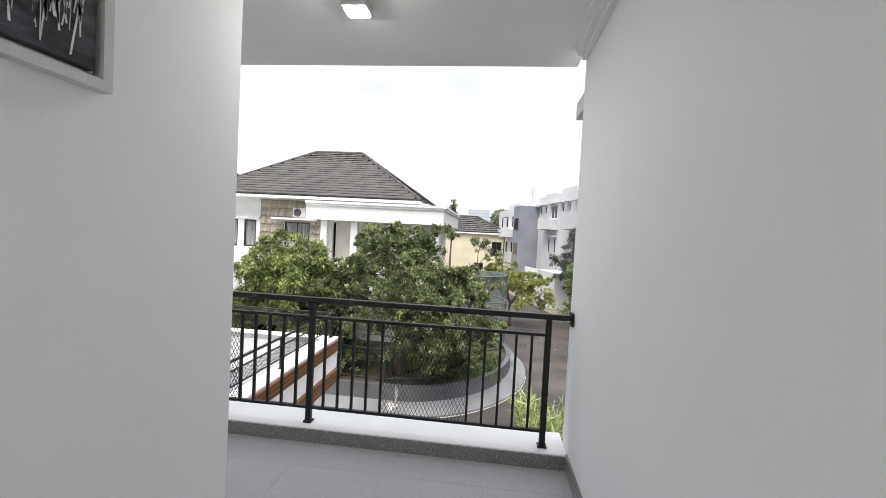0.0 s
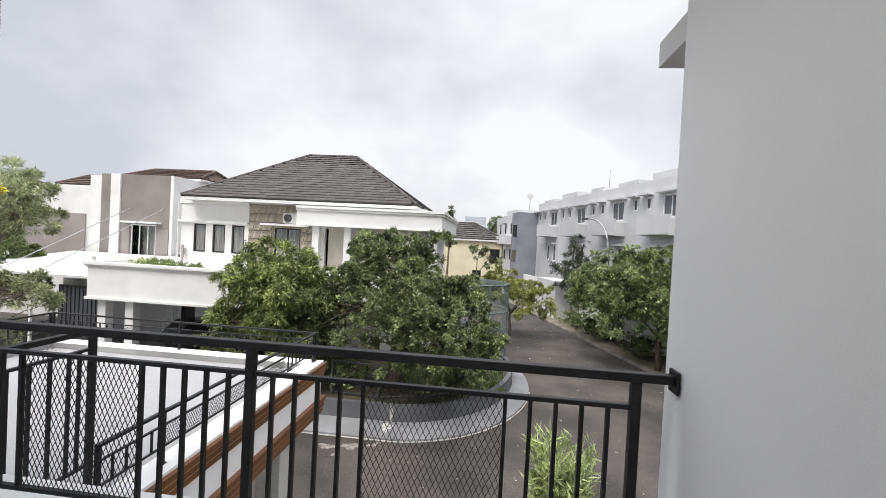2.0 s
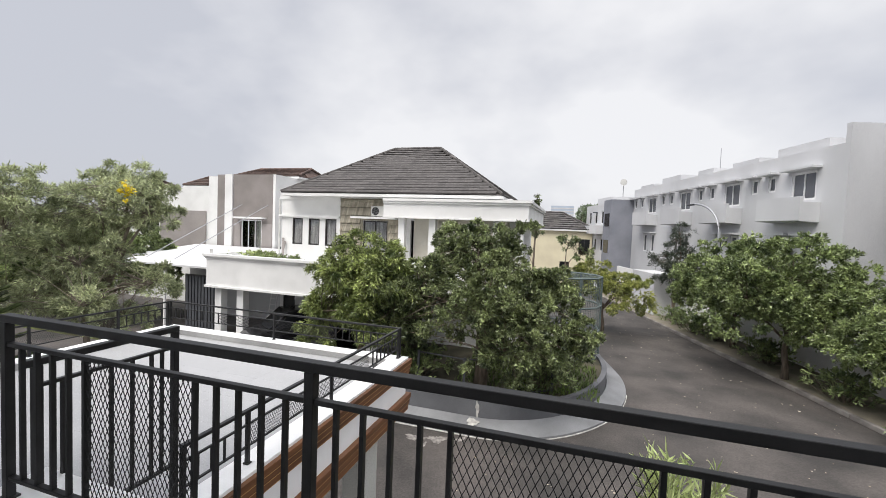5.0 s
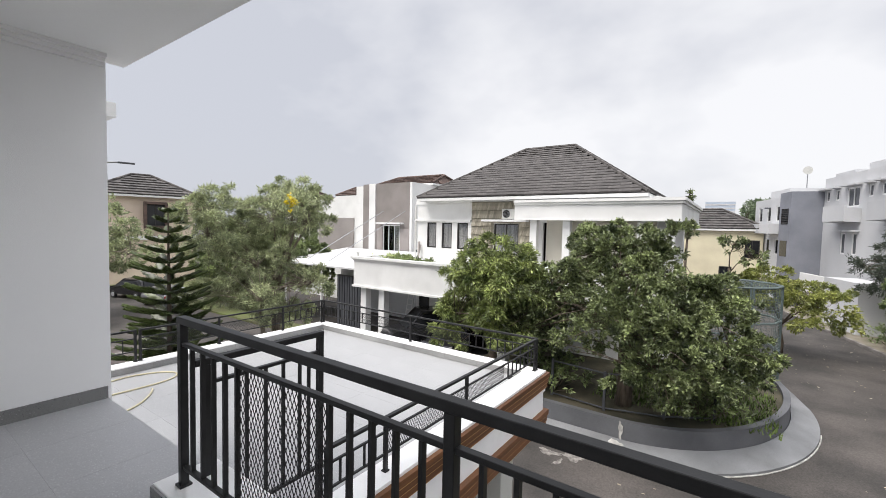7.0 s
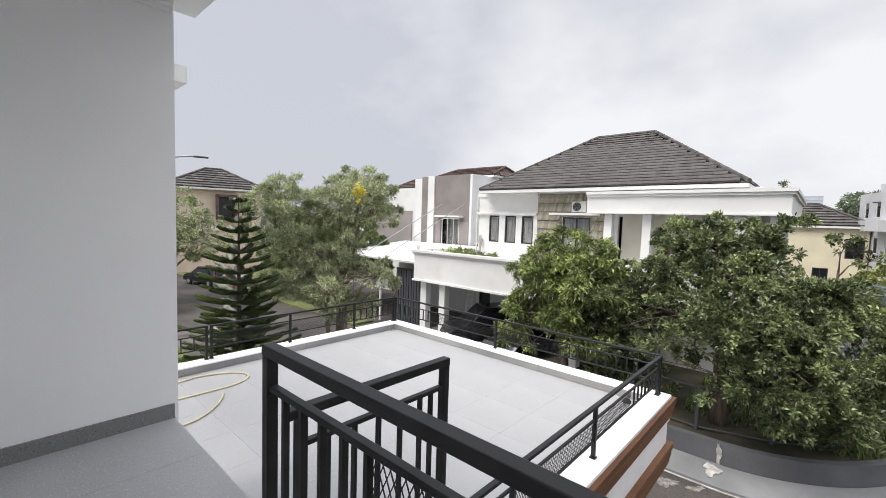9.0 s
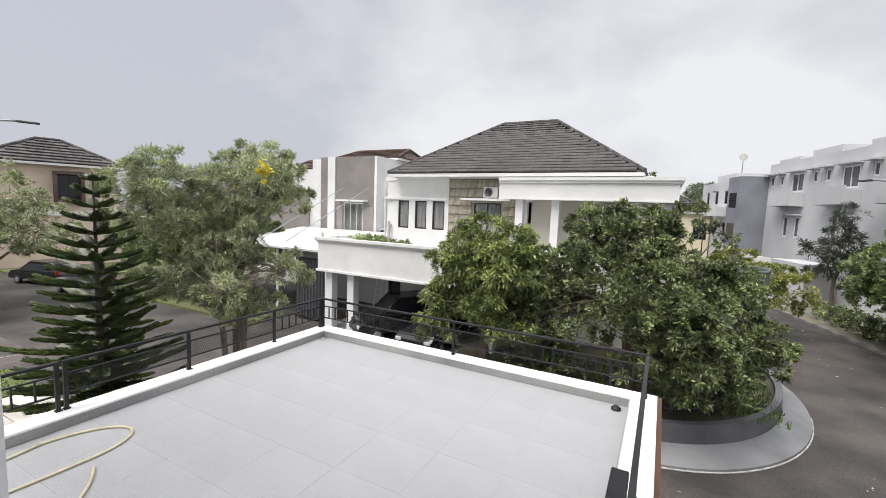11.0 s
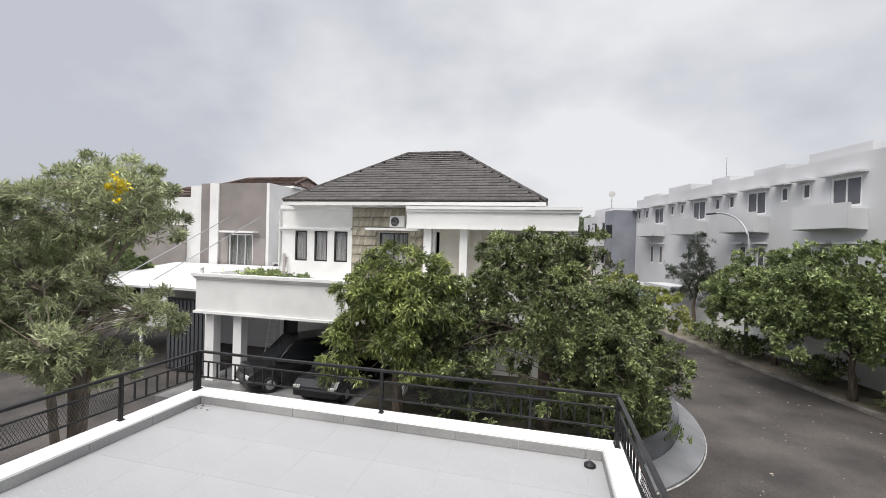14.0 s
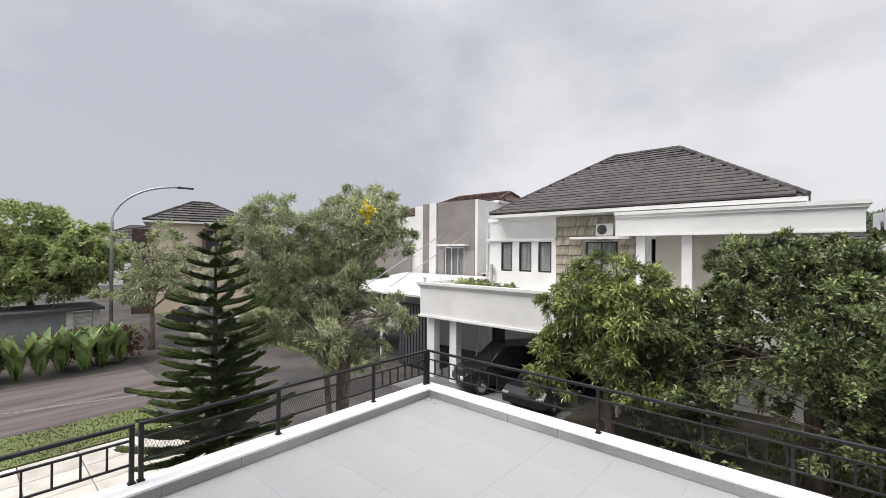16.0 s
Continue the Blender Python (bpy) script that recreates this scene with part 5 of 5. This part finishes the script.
tree("slim_tree", "thin bare-stemmed tree beside the white house", on(SR, -1.35, 24.0, G0), 3.6, 0.06,
     [(0.1, 0, 4.5, 0.5, 0.5, 0.35), (0.8, 0, 4.0, 0.5, 0.4, 0.25)], L_DARK, 55, density=9, per=9, length=0.2, width=0.09)
tree("grey_conifer", "grey green feathery tree on the far footpath", on(SR, 4.9, 30.6, G0 + 0.1), 2.2, 0.1,
     [(0, 0, 2.6, 1.3, 1.2, 0.8), (0, 0, 3.8, 1.0, 1.0, 0.9), (0.1, 0, 5.0, 0.6, 0.6, 0.9), (0.9, 0.2, 3.2, 0.9, 0.8, 0.4), (-0.9, 0.1, 3.4, 0.8, 0.7, 0.4)], L_GREY, 61, density=11, per=10, length=0.22, width=0.04, shell=0.3)
tree("far_tree", "tall green tree behind the apartments, haze put into its leaf colour", on(SR, 2.0, 62, G0), 4.5, 0.2, [(0, 0, 7.6, 2.6, 2.2, 1.6), (2.4, 0, 8.2, 1.8, 1.6, 1.1), (-2.4, 0, 6.8, 1.8, 1.6, 1.4), (4.6, 0, 8.6, 1.3, 1.2, 0.6), (1.0, 0, 5.8, 2.6, 2.0, 1.4)], L_HAZE, 71, density=6, per=10, length=0.32, width=0.12)
tree("cypress", "slim pointed dark green cypress behind the white house", on(SR, -3.7, 33.0, G0), 4.6, 0.09,
     [(0, 0, 5.2, 0.5, 0.5, 0.7), (0, 0, 6.1, 0.42, 0.42, 0.6), (0, 0, 6.9, 0.28, 0.28, 0.6), (0, 0, 7.5, 0.12, 0.12, 0.5)], L_DARK, 77, density=26, per=9, length=0.16, width=0.05, shell=0.3)
lt = tree("left_tree", "broad green tree behind the metal shed", on(SL, -33.4, 6.0, G0), 2.6, 0.2,
          [(0, 0, 5.2, 2.6, 2.4, 1.6), (2.0, 0.8, 4.3, 2.0, 1.8, 1.2), (-1.8, 0.2, 4.4, 2.0, 1.8, 1.3), (0.6, -1.6, 4.0, 2.2, 1.6, 1.1), (1.2, 1.6, 3.2, 1.6, 1.5, 0.9), (1.6, -0.6, 3.0, 1.8, 1.8, 0.8), (2.8, 2.2, 4.3, 1.5, 1.5, 1.0), (1.6, 1.8, 5.2, 1.4, 1.4, 0.9)], L_BUSH, 81, density=11, per=11, length=0.26, width=0.11)
tree("pale_tree", "pale green small-leaved tree beside the street lamp", on(SL, -27.5, 9.8, G0), 2.2, 0.12,
     [(0, 0, 4.3, 1.9, 1.8, 1.4), (1.3, 1.1, 3.4, 1.5, 1.4, 1.1), (-1.2, 0.5, 3.4, 1.5, 1.4, 1.0), (0.3, -0.8, 2.7, 1.5, 1.3, 0.7)], L_OLIVE, 91, M_BARKL, density=8, per=11, length=0.2, width=0.07)
copy_thing(lt, on(SL, -40, 3.0, G0, 130, 0))
for x, y, r_ in ((-22.5, 17.2, 40), (-25.0, 16.4, 190)):
    copy_thing(st, on(SL, x, y, G0 - 0.2, r_, 0))


def pine(m, height, seed, lift=0.0):
    """Norfolk pine: flat tiers of finger-like sprays that rise at the tips."""
    r = np.random.default_rng(seed)
    t = thing("norfolk_pine", "dark green tiered pine with up-turned feathery branches", "tree", m)
    bm = bmesh.new()
    tube(bm, [(0, 0, -0.05), (0.02, 0, lift + height * 0.5), (0, 0, lift + height)], [0.11, 0.06, 0.012], 8)
    part("trunk", bm, M_BARK, t, smooth=True)
    vs, fs = [], []

    def spike(p, d, L, w):
        s = d.cross(Vector((0, 0, 1)))
        s = s.normalized() if s.length > 1e-4 else Vector((1, 0, 0))
        u = s.cross(d).normalized()
        b = len(vs)
        for q in (p + s * w, p + u * w, p - s * w, p - u * w):
            vs.append(tuple(q + d * L * 0.35))
        vs.append(tuple(p))
        vs.append(tuple(p + d * L))
        for i in range(4):
            j = (i + 1) % 4
            fs.append((b + 4, b + i, b + j))
            fs.append((b + 5, b + j, b + i))

    tiers = 18
    for k in range(tiers):
        f = k / (tiers - 1)
        z = lift + height * (0.07 + 0.90 * f)
        reach = 1.5 * (1 - f) ** 0.72 + 0.16
        nb_ = 7 if f < 0.85 else 5
        turn = r.uniform(0, 6.28)
        for j in range(nb_):
            a = turn + 2 * math.pi * j / nb_ + r.uniform(-0.16, 0.16)
            out = Vector((math.cos(a), math.sin(a), 0))
            side = Vector((-out.y, out.x, 0))
            R = reach * r.uniform(0.75, 1.1)
            rise = 0.13 + 0.22 * f + r.uniform(-0.06, 0.06)
            n = max(9, int(R * 36))
            for i in range(n):
                s = (i + 0.6) / n
                dz = R * (rise * s - 0.05 * math.sin(math.pi * s))
                p = Vector((0, 0, z)) + out * (R * s) + Vector((0, 0, dz))
                wide = 0.29 * (1.0 - 0.4 * s * s) * min(1.0, 0.5 + 2 * s) * (0.7 + 0.3 * (1 - f))
                for q in range(9):
                    g = (q - 4) / 4
                    d = (out * r.uniform(0.6, 0.95) + side * g * r.uniform(0.5, 0.8) + Vector((0, 0, 0.5 - 0.3 * abs(g) + r.uniform(-0.12, 0.1)))).normalized()
                    spike(p, d, wide * r.uniform(0.8, 1.15), 0.03)
    part("foliage", raw_mesh("branches", vs, fs, L_PINE), None, t)
    return t


pine(on(SG, -13.6, 7.55, G0) @ pose(0, 0, -1.83), 5.5, 3, 1.83)

# bush in front of the balcony
bu = thing("oleander_bush", "pale green oleander bush beside the street", "bush", pose(1.12, 7.45, G))
r = np.random.default_rng(8)
bm = bmesh.new()
ends = []
for k in range(34):
    a, lean = r.uniform(0, 6.28), r.uniform(0.1, 0.4)
    h = r.uniform(3.0, 4.0)
    e = Vector((math.cos(a) * lean, math.sin(a) * lean, h))
    tube(bm, [(0.1 * math.cos(a), 0.1 * math.sin(a), 0), e * 0.55, e], [0.018, 0.012, 0.006], 5, False)
    ends += [tuple(e), tuple(e * 0.96), tuple(e * 0.91), tuple(e * 0.86), tuple(e * 0.80), tuple(e * 0.73)]
part("stalk", bm, M_BARKL, bu)
ends = np.array(ends)
part("foliage", leaf_cloud("leaves", ends, unit(ends * np.array((1, 1, 0.0)) + np.array((0, 0, 0.9))), 13, 0.22, 0.036, 0.55, 0.1, L_BUSH, 9), None, bu)


def bush(name, label, m, rx, ry, h, leaves, seed, n=90, per=10, length=0.16, width=0.07, group=""):
    r = np.random.default_rng(seed)
    b = thing(name, label, "bush", m, group)
    p = np.stack([r.normal(0, rx * 0.45, n), r.normal(0, ry * 0.45, n), h * r.uniform(0.25, 1.0, n)], 1)
    bm = bmesh.new()
    for q in p[:26]:
        tube(bm, [(q[0] * 0.3, q[1] * 0.3, 0), tuple(q)], [0.014, 0.005], 4, False)
    part("stalk", bm, M_BARK, b)
    part("foliage", leaf_cloud("leaves", p, unit(p * np.array((1, 1, 0.4)) + np.array((0, 0, 0.4))), per, length, width, 0.7, 0.2, leaves, seed + 1), None, b)
    return b


bush("balcony_plants", "green pot plants along the parapet of the white house", pose(-14.9, 19.2, -0.9), 1.3, 0.4, 0.8, L_BUSH, 101, 120, 10, 0.2, 0.09)
bush("balcony_plants", "green pot plants along the parapet of the white house", pose(-13.4, 19.2, -0.9), 0.8, 0.4, 0.75, L_MID, 103, 70, 10, 0.15, 0.06)
b0 = bush("footpath_bush", "low bush on the footpath", on(SR, 5.3, 27.2, G0 + 0.1), 0.9, 0.8, 0.9, L_MID, 105, 120, group="footpath bushes")
for x, y, a in ((4.9, 29.0, 50), (7.4, 18.6, 90), (8.0, 15.6, 130), (6.7, 22.4, 30), (5.9, 25.9, 200), (9.0, 14.2, 10)):
    copy_thing(b0, on(SR, x, y, G0 + 0.1, a, 0))
for x, y, a in ((-4.6, 13.9, 0), (-1.0, 14.4, 70)):
    copy_thing(b0, on(SP, x, y, Z, a, 0))

# hedge of banana-like plants across the street
for k in range(9):
    y = 3.2 + 0.62 * k
    hb = thing("broad_leaf_plant", "tall plant with broad light green leaves by the street", "plant", on(SL, -24.9 - 0.25 * (k % 3), y, G0), "hedge plants")
    vs, fs = [], []
    r = np.random.default_rng(200 + k)
    for q in range(20):
        a = r.uniform(0, 6.28)
        L, w = r.uniform(1.2, 2.2), r.uniform(0.13, 0.24)
        b = len(vs)
        nseg = 6
        o, sd = Vector((math.cos(a), math.sin(a), 0)), Vector((-math.sin(a), math.cos(a), 0))
        for s in range(nseg + 1):
            t_ = s / nseg
            p = o * (L * (0.10 * t_ + 0.24 * t_ * t_)) + Vector((0, 0, 0.06 + L * (t_ - 0.22 * t_ * t_)))
            ww = w * math.sin(math.pi * min(1, 0.12 + 0.88 * t_)) + 0.01
            vs += [tuple(p + sd * ww + Vector((0, 0, 0.05))), tuple(p), tuple(p - sd * ww + Vector((0, 0, 0.05)))]
            if s:
                i = b + 3 * s
                fs += [(i - 3, i, i + 1, i - 2), (i - 2, i + 1, i + 2, i - 1)]
    part("foliage", raw_mesh("leaves", vs, fs, L_BANANA, True), None, hb)
for k, (y, mt) in enumerate(((4.5, L_MID), (6.4, L_RED), (7.5, L_MID), (3.0, L_MID), (8.3, L_RED))):
    bush("hedge_bush", "rounded hedge bush with " + ("reddish" if mt is L_RED else "green") + " leaves", on(SL, -26.0, y, G0), 0.9, 0.8, 1.45, mt, 300 + k, 150, group="hedge plants")

# fallen leaves on the street
n = 480
x, y = rng.uniform(-3, 7.5, n), rng.uniform(9.5, 30, n)
keep = (((x - CPX) / 4.7) ** 2 + ((y - CPY) / 5.2) ** 2 > 1.0) & ((x > 0.6) | (y < 13)) & (x * 0.966 + y * 0.259 < 11.0)
x, y = x[keep], y[keep]
n = len(x)
a, s = rng.uniform(0, 6.28, n), 0.015 + 0.035 * rng.uniform(0, 1, n) ** 2
v = np.stack([np.stack([x + s * np.cos(a + q), y + s * 0.6 * np.sin(a + q), np.full(n, G0 + 0.006) + rng.uniform(0, 0.02, n)], 1) for q in (0, 1.57, 3.14, 4.71)], 1).reshape(-1, 3)
tagged(new("fallen_leaves", raw_mesh("fallen_leaves", v, np.arange(4 * n).reshape(n, 4), M_LITTER)), "dry pale leaves scattered on the asphalt", "leaves", kind="stuff").matrix_world = SR


# ---- street furniture ----
def street_lamp(m, h, reach, label):
    sl = thing("street_lamp", label, "street lamp", m, "street lamps")
    bm = bmesh.new()
    pts = [(0, 0, 0), (0, 0, h * 0.75)] + [(reach * (1 - math.cos(t)), 0, h * 0.75 + h * 0.24 * math.sin(t)) for t in np.linspace(0.15, 1.45, 9)]
    pts.append((reach * 1.05, 0, h * 0.995))
    tube(bm, pts, [0.09, 0.07] + [0.05] * 10, 10)
    part("pole", bm, M_STEEL, sl, smooth=True)
    part("lamp_head", boxes((reach * 0.98, reach * 0.98 + 0.75, -0.12, 0.12, h * 0.985, h * 0.985 + 0.08), bevel=0.02), M_DGREY, sl)
    part("base_plate", boxes((-0.15, 0.15, -0.15, 0.15, 0, 0.03)), M_STEEL, sl)
    return sl


street_lamp(on(SL, -29.0, 8.5, G0, 74), 8.15, 2.7, "tall curved galvanised street lamp by the side street")
street_lamp(on(SR, 5.9, 26.6, G0 + 0.1, 105), 6.9, 2.4, "curved galvanised street lamp on the footpath")
street_lamp(on(SR, 3.2, 44.0, G0, 170), 7.2, 2.0, "curved galvanised street lamp on the footpath")
an = thing("roof_antenna", "thin aerial mast on the apartment roof", "antenna", on(SA, 10.2, 41.5, 5.4))
bm = bmesh.new()
tube(bm, [(0, 0, 0), (0, 0, 3.4)], [0.04, 0.02], 6)
tube(bm, [(-0.2, 0, 1.2), (0.2, 0, 1.2)], [0.12, 0.12], 8)
part("mast", bm, M_STEEL, an)
an2 = thing("roof_antenna", "tall thin aerial mast on the blue grey block", "antenna", SR @ pose(0, 0, 0, 0, 0, -75) @ pose(U(15.75), 14.15, 6.4))
bm = bmesh.new()
tube(bm, [(0, 0, 0), (0, 0, 1.3), (0, 0, 1.32), (0, 0, 5.2)], [0.05, 0.05, 0.03, 0.02], 6)
tube(bm, [(0, 0, 1.18), (0, 0, 1.3)], [0.09, 0.09], 8)
part("mast", bm, M_STEEL, an2)
dsh = thing("satellite_dish", "small round dish on a pole over the far block", "antenna", on(SR, 5.1, 66, 4.0))
bm = bmesh.new()
tube(bm, [(0, 0, -7.6), (0, 0, 4.6)], [0.09, 0.05], 6)
part("pole", bm, M_STEEL, dsh)
bm = bmesh.new()
tube(bm, [(0, -0.05, 4.9), (0, 0, 4.9), (0, 0.2, 4.9)], [0.45, 0.43, 0.1], 18)
part("dish", bm, M_PLAST, dsh)

# wire cage at the planter's end
cage = thing("wire_cage", "tall rounded cage of green metal tube and mesh", "cage", on(SP, -0.6, 18.6, Z))
bm = bmesh.new()
prs = [(1.35 * math.cos(a), 1.35 * math.sin(a)) for a in np.linspace(-2.2, 2.2, 9)]
for zz in (0.05, 1.0, 1.9, 2.95):
    tube(bm, [(x, y, zz) for x, y in prs], [0.035] * 9, 6)
part("hoop_frame", bm, M_CAGE, cage)
for x, y in prs[::2]:
    bm = bmesh.new()
    tube(bm, [(x, y, 0), (x, y, 2.95)], [0.035, 0.035], 6)
    part("upright", bm, M_CAGE, cage)
bm = bmesh.new()
for (ax, ay), (bx, by) in zip(prs, prs[1:]):
    for k in range(9):
        q = k / 9
        tube(bm, [(ax + (bx - ax) * q, ay + (by - ay) * q, 0.05), (ax + (bx - ax) * q, ay + (by - ay) * q, 2.95)], [0.004, 0.004], 3, False)
    for k in range(28):
        tube(bm, [(ax, ay, 0.1 + 0.1 * k), (bx, by, 0.1 + 0.1 * k)], [0.004, 0.004], 3, False)
part("wire_mesh", bm, M_CAGE, cage)
bm = bmesh.new()
for k in range(-6, 7):
    w = math.sqrt(max(0, 1.35 ** 2 - (0.2 * k) ** 2))
    tube(bm, [(-0.7, 0.2 * k, 2.95), (w, 0.2 * k, 2.95)], [0.006, 0.006], 3, False)
part("roof_mesh", bm, M_CAGE, cage)
fence = thing("garden_fence", "low wire fence with metal posts on the garden wall", "fence", SP)
for x, y in ((-4.4, 13.1), (-3.0, 12.95), (-1.7, 13.35), (-0.7, 14.0)):
    part("post", boxes((x - 0.03, x + 0.03, y + 0.2, y + 0.26, Z, Z + 1.0)), M_DGREY, fence)
bm = bmesh.new()
tube(bm, [(-4.4, 13.33, Z + 0.95), (-3.0, 13.18, Z + 0.95), (-1.7, 13.58, Z + 0.95), (-0.7, 14.23, Z + 0.95)], [0.022] * 4, 6)
tube(bm, [(-4.4, 13.33, Z + 0.06), (-3.0, 13.18, Z + 0.06), (-1.7, 13.58, Z + 0.06), (-0.7, 14.23, Z + 0.06)], [0.022] * 4, 6)
part("rail", bm, M_DGREY, fence)

# metal shed beyond the hedge
sh = thing("metal_shed", "low shed of ribbed grey metal sheet with a flat roof", "shed", SL)
for k in range(13):
    part("board", boxes((-30.3, -30.25 - 0.01 * (k % 2), -6.0, 7.0, G0 + 0.14 * k, G0 + 0.14 * k + 0.13)), M_SHEET, sh)
part("roof", boxes((-33.0, -29.7, -6.2, 8.4, -1.72, -1.62)), M_DGREY, sh)
part("wall", boxes((-32.9, -30.32, -6.0, 6.98, G0, -1.73)), M_SHEET, sh)
part("gate_post", boxes((-30.3, -30.0, 7.0, 7.25, G0, -1.74), (-30.3, -30.0, 8.0, 8.25, G0, -1.74)), M_PLAST, sh)
for k in range(9):
    part("shutter_slat", boxes((-30.25, -30.2, 7.27, 7.98, G0 + 0.2 + 0.18 * k, G0 + 0.34 + 0.18 * k)), M_PLAST, sh)


# ---- cars ----
def car(label, m, paint, tall=1.7, L=4.4):
    """A people carrier along x, standing on z 0."""
    c = thing("car", label, "car", m, "parked cars")
    W = 1.72
    prof = [(-L / 2, 0.35), (-L / 2 - 0.02, 0.8), (-L / 2 + 0.1, 1.0), (-L / 2 + 0.35, tall - 0.12), (-L / 2 + 0.7, tall), (L * 0.08, tall - 0.02), (L * 0.27, 1.08), (L * 0.44, 0.92), (L / 2, 0.72), (L / 2 + 0.02, 0.38)]
    bm = bmesh.new()
    rings = []
    for y, k in ((-W / 2, 0.0), (-W / 2 + 0.12, 1.0), (W / 2 - 0.12, 1.0), (W / 2, 0.0)):
        rings.append([bm.verts.new((x * (0.985 if k == 0 else 1), y * (1.0 if z < 1.02 else 0.88), z if z < 1.02 else z - (0.05 if k == 0 else 0))) for x, z in prof])
    for a, b in zip(rings, rings[1:]):
        for i in range(len(prof) - 1):
            bm.faces.new((a[i], a[i + 1], b[i + 1], b[i]))
        bm.faces.new((a[-1], a[0], b[0], b[-1]))
    bm.faces.new(rings[0])
    bm.faces.new(rings[-1][::-1])
    part("body", bm, paint, c, smooth=False)
    for s in (-1, 1):
        bm = bmesh.new()
        y = s * (W / 2 * 0.885 + 0.012)
        q = [(-L / 2 + 0.42, tall - 0.22), (L * 0.06, tall - 0.16), (L * 0.22, 1.12), (-L / 2 + 0.22, 1.12)]
        a = [bm.verts.new((x, y * (1 if z > 1.2 else 1.08), z)) for x, z in q]
        b = [bm.verts.new((x, (y - s * 0.03) * (1 if z > 1.2 else 1.08), z)) for x, z in q]
        bm.faces.new(a)
        bm.faces.new(b[::-1])
        for i in range(4):
            bm.faces.new((a[i], a[(i + 1) % 4], b[(i + 1) % 4], b[i]))
        part("side_window", bm, M_GLASS, c)
        part("tail_lamp", boxes((-L / 2 - 0.04, -L / 2 + 0.1, s * W / 2 * 0.92 - 0.12, s * W / 2 * 0.92 + 0.08, 0.82, 1.08), bevel=0.02), M_TAIL, c)
        part("headlight", boxes((L / 2 - 0.12, L / 2 + 0.01, s * W / 2 * 0.8 - 0.16, s * W / 2 * 0.8 + 0.12, 0.62, 0.76), bevel=0.02), M_PLAST, c)
        for wx in (-L * 0.31, L * 0.31):
            bm = bmesh.new()
            y = s * (W / 2 - 0.06)
            tube(bm, [(wx, y - 0.1, 0.31), (wx, y - 0.08, 0.31), (wx, y + 0.08, 0.31), (wx, y + 0.1, 0.31)], [0.27, 0.31, 0.31, 0.27], 20)
            wh = part("wheel", bm, M_RUB, c)
            bm = bmesh.new()
            tube(bm, [(wx, y + s * 0.095, 0.31), (wx, y + s * 0.115, 0.31)], [0.19, 0.17], 16)
            part("rim", bm, M_STEEL, wh)
    bm = bmesh.new()
    p = [(L * 0.075, tall - 0.03), (L * 0.265, 1.1)]
    vs = [bm.verts.new((x + 0.03, y, z + 0.02)) for (x, z), y in ((p[0], -0.62), (p[0], 0.62), (p[1], 0.74), (p[1], -0.74))]
    vb = [bm.verts.new(v.co - Vector((0.02, 0, 0.03))) for v in vs]
    bm.faces.new(vs)
    bm.faces.new(vb[::-1])
    for i in range(4):
        bm.faces.new((vs[i], vs[(i + 1) % 4], vb[(i + 1) % 4], vb[i]))
    part("windscreen", bm, M_GLASS, c)
    bm = bmesh.new()
    q = [(-L / 2 + 0.09, 1.05), (-L / 2 + 0.32, tall - 0.16)]
    vs = [bm.verts.new((x - 0.04, y, z)) for (x, z), y in ((q[0], -0.68), (q[0], 0.68), (q[1], 0.6), (q[1], -0.6))]
    vb = [bm.verts.new(v.co + Vector((0.04, 0, 0.0))) for v in vs]
    bm.faces.new(vs)
    bm.faces.new(vb[::-1])
    for i in range(4):
        bm.faces.new((vs[i], vs[(i + 1) % 4], vb[(i + 1) % 4], vb[i]))
    part("rear_window", bm, M_GLASS, c)
    return c


car("black people carrier parked on the street", pose(-42.3, 16.3, G, 0, 0, 196), M_CARB)
car("dark people carrier parked under the carport", pose(-13.7, 19.7, -4.75, 0, 0, -125), M_CARB, 1.95)
car("dark car parked under the carport", pose(-11.4, 19.5, -4.75, 0, 0, -90), M_CARB, 1.55)
car("silver car parked behind the pine", pose(-36.4, 16.3, G, 0, 0, 180), M_CARS, 1.6)

# ---- floor tiles last ----
def tiles(parent, x0, x1, y0, y1, z, s, name="tile"):
    me = done(name, boxes((0.0008, s - 0.0008, 0.0008, s - 0.0008, -0.004, 0.0)), M_FLOOR)
    nx, ny = int((x1 - x0) / s + 0.999), int((y1 - y0) / s + 0.999)
    for i in range(nx):
        for j in range(ny):
            w, d = min(s, x1 - x0 - i * s), min(s, y1 - y0 - j * s)
            ob = part(name, me, None, parent)
            ob.location = (x0 + i * s, y1 - (j * s + d), z)
            ob.scale = (w / s, d / s, 1)


tiles(floor, WX + 0.001, RX - 0.001, -2.999, 3.555, 0.0, 0.6)
tiles(terrace_floor, -7.219, -2.851, -2.999, 7.838, TZ, 0.6)
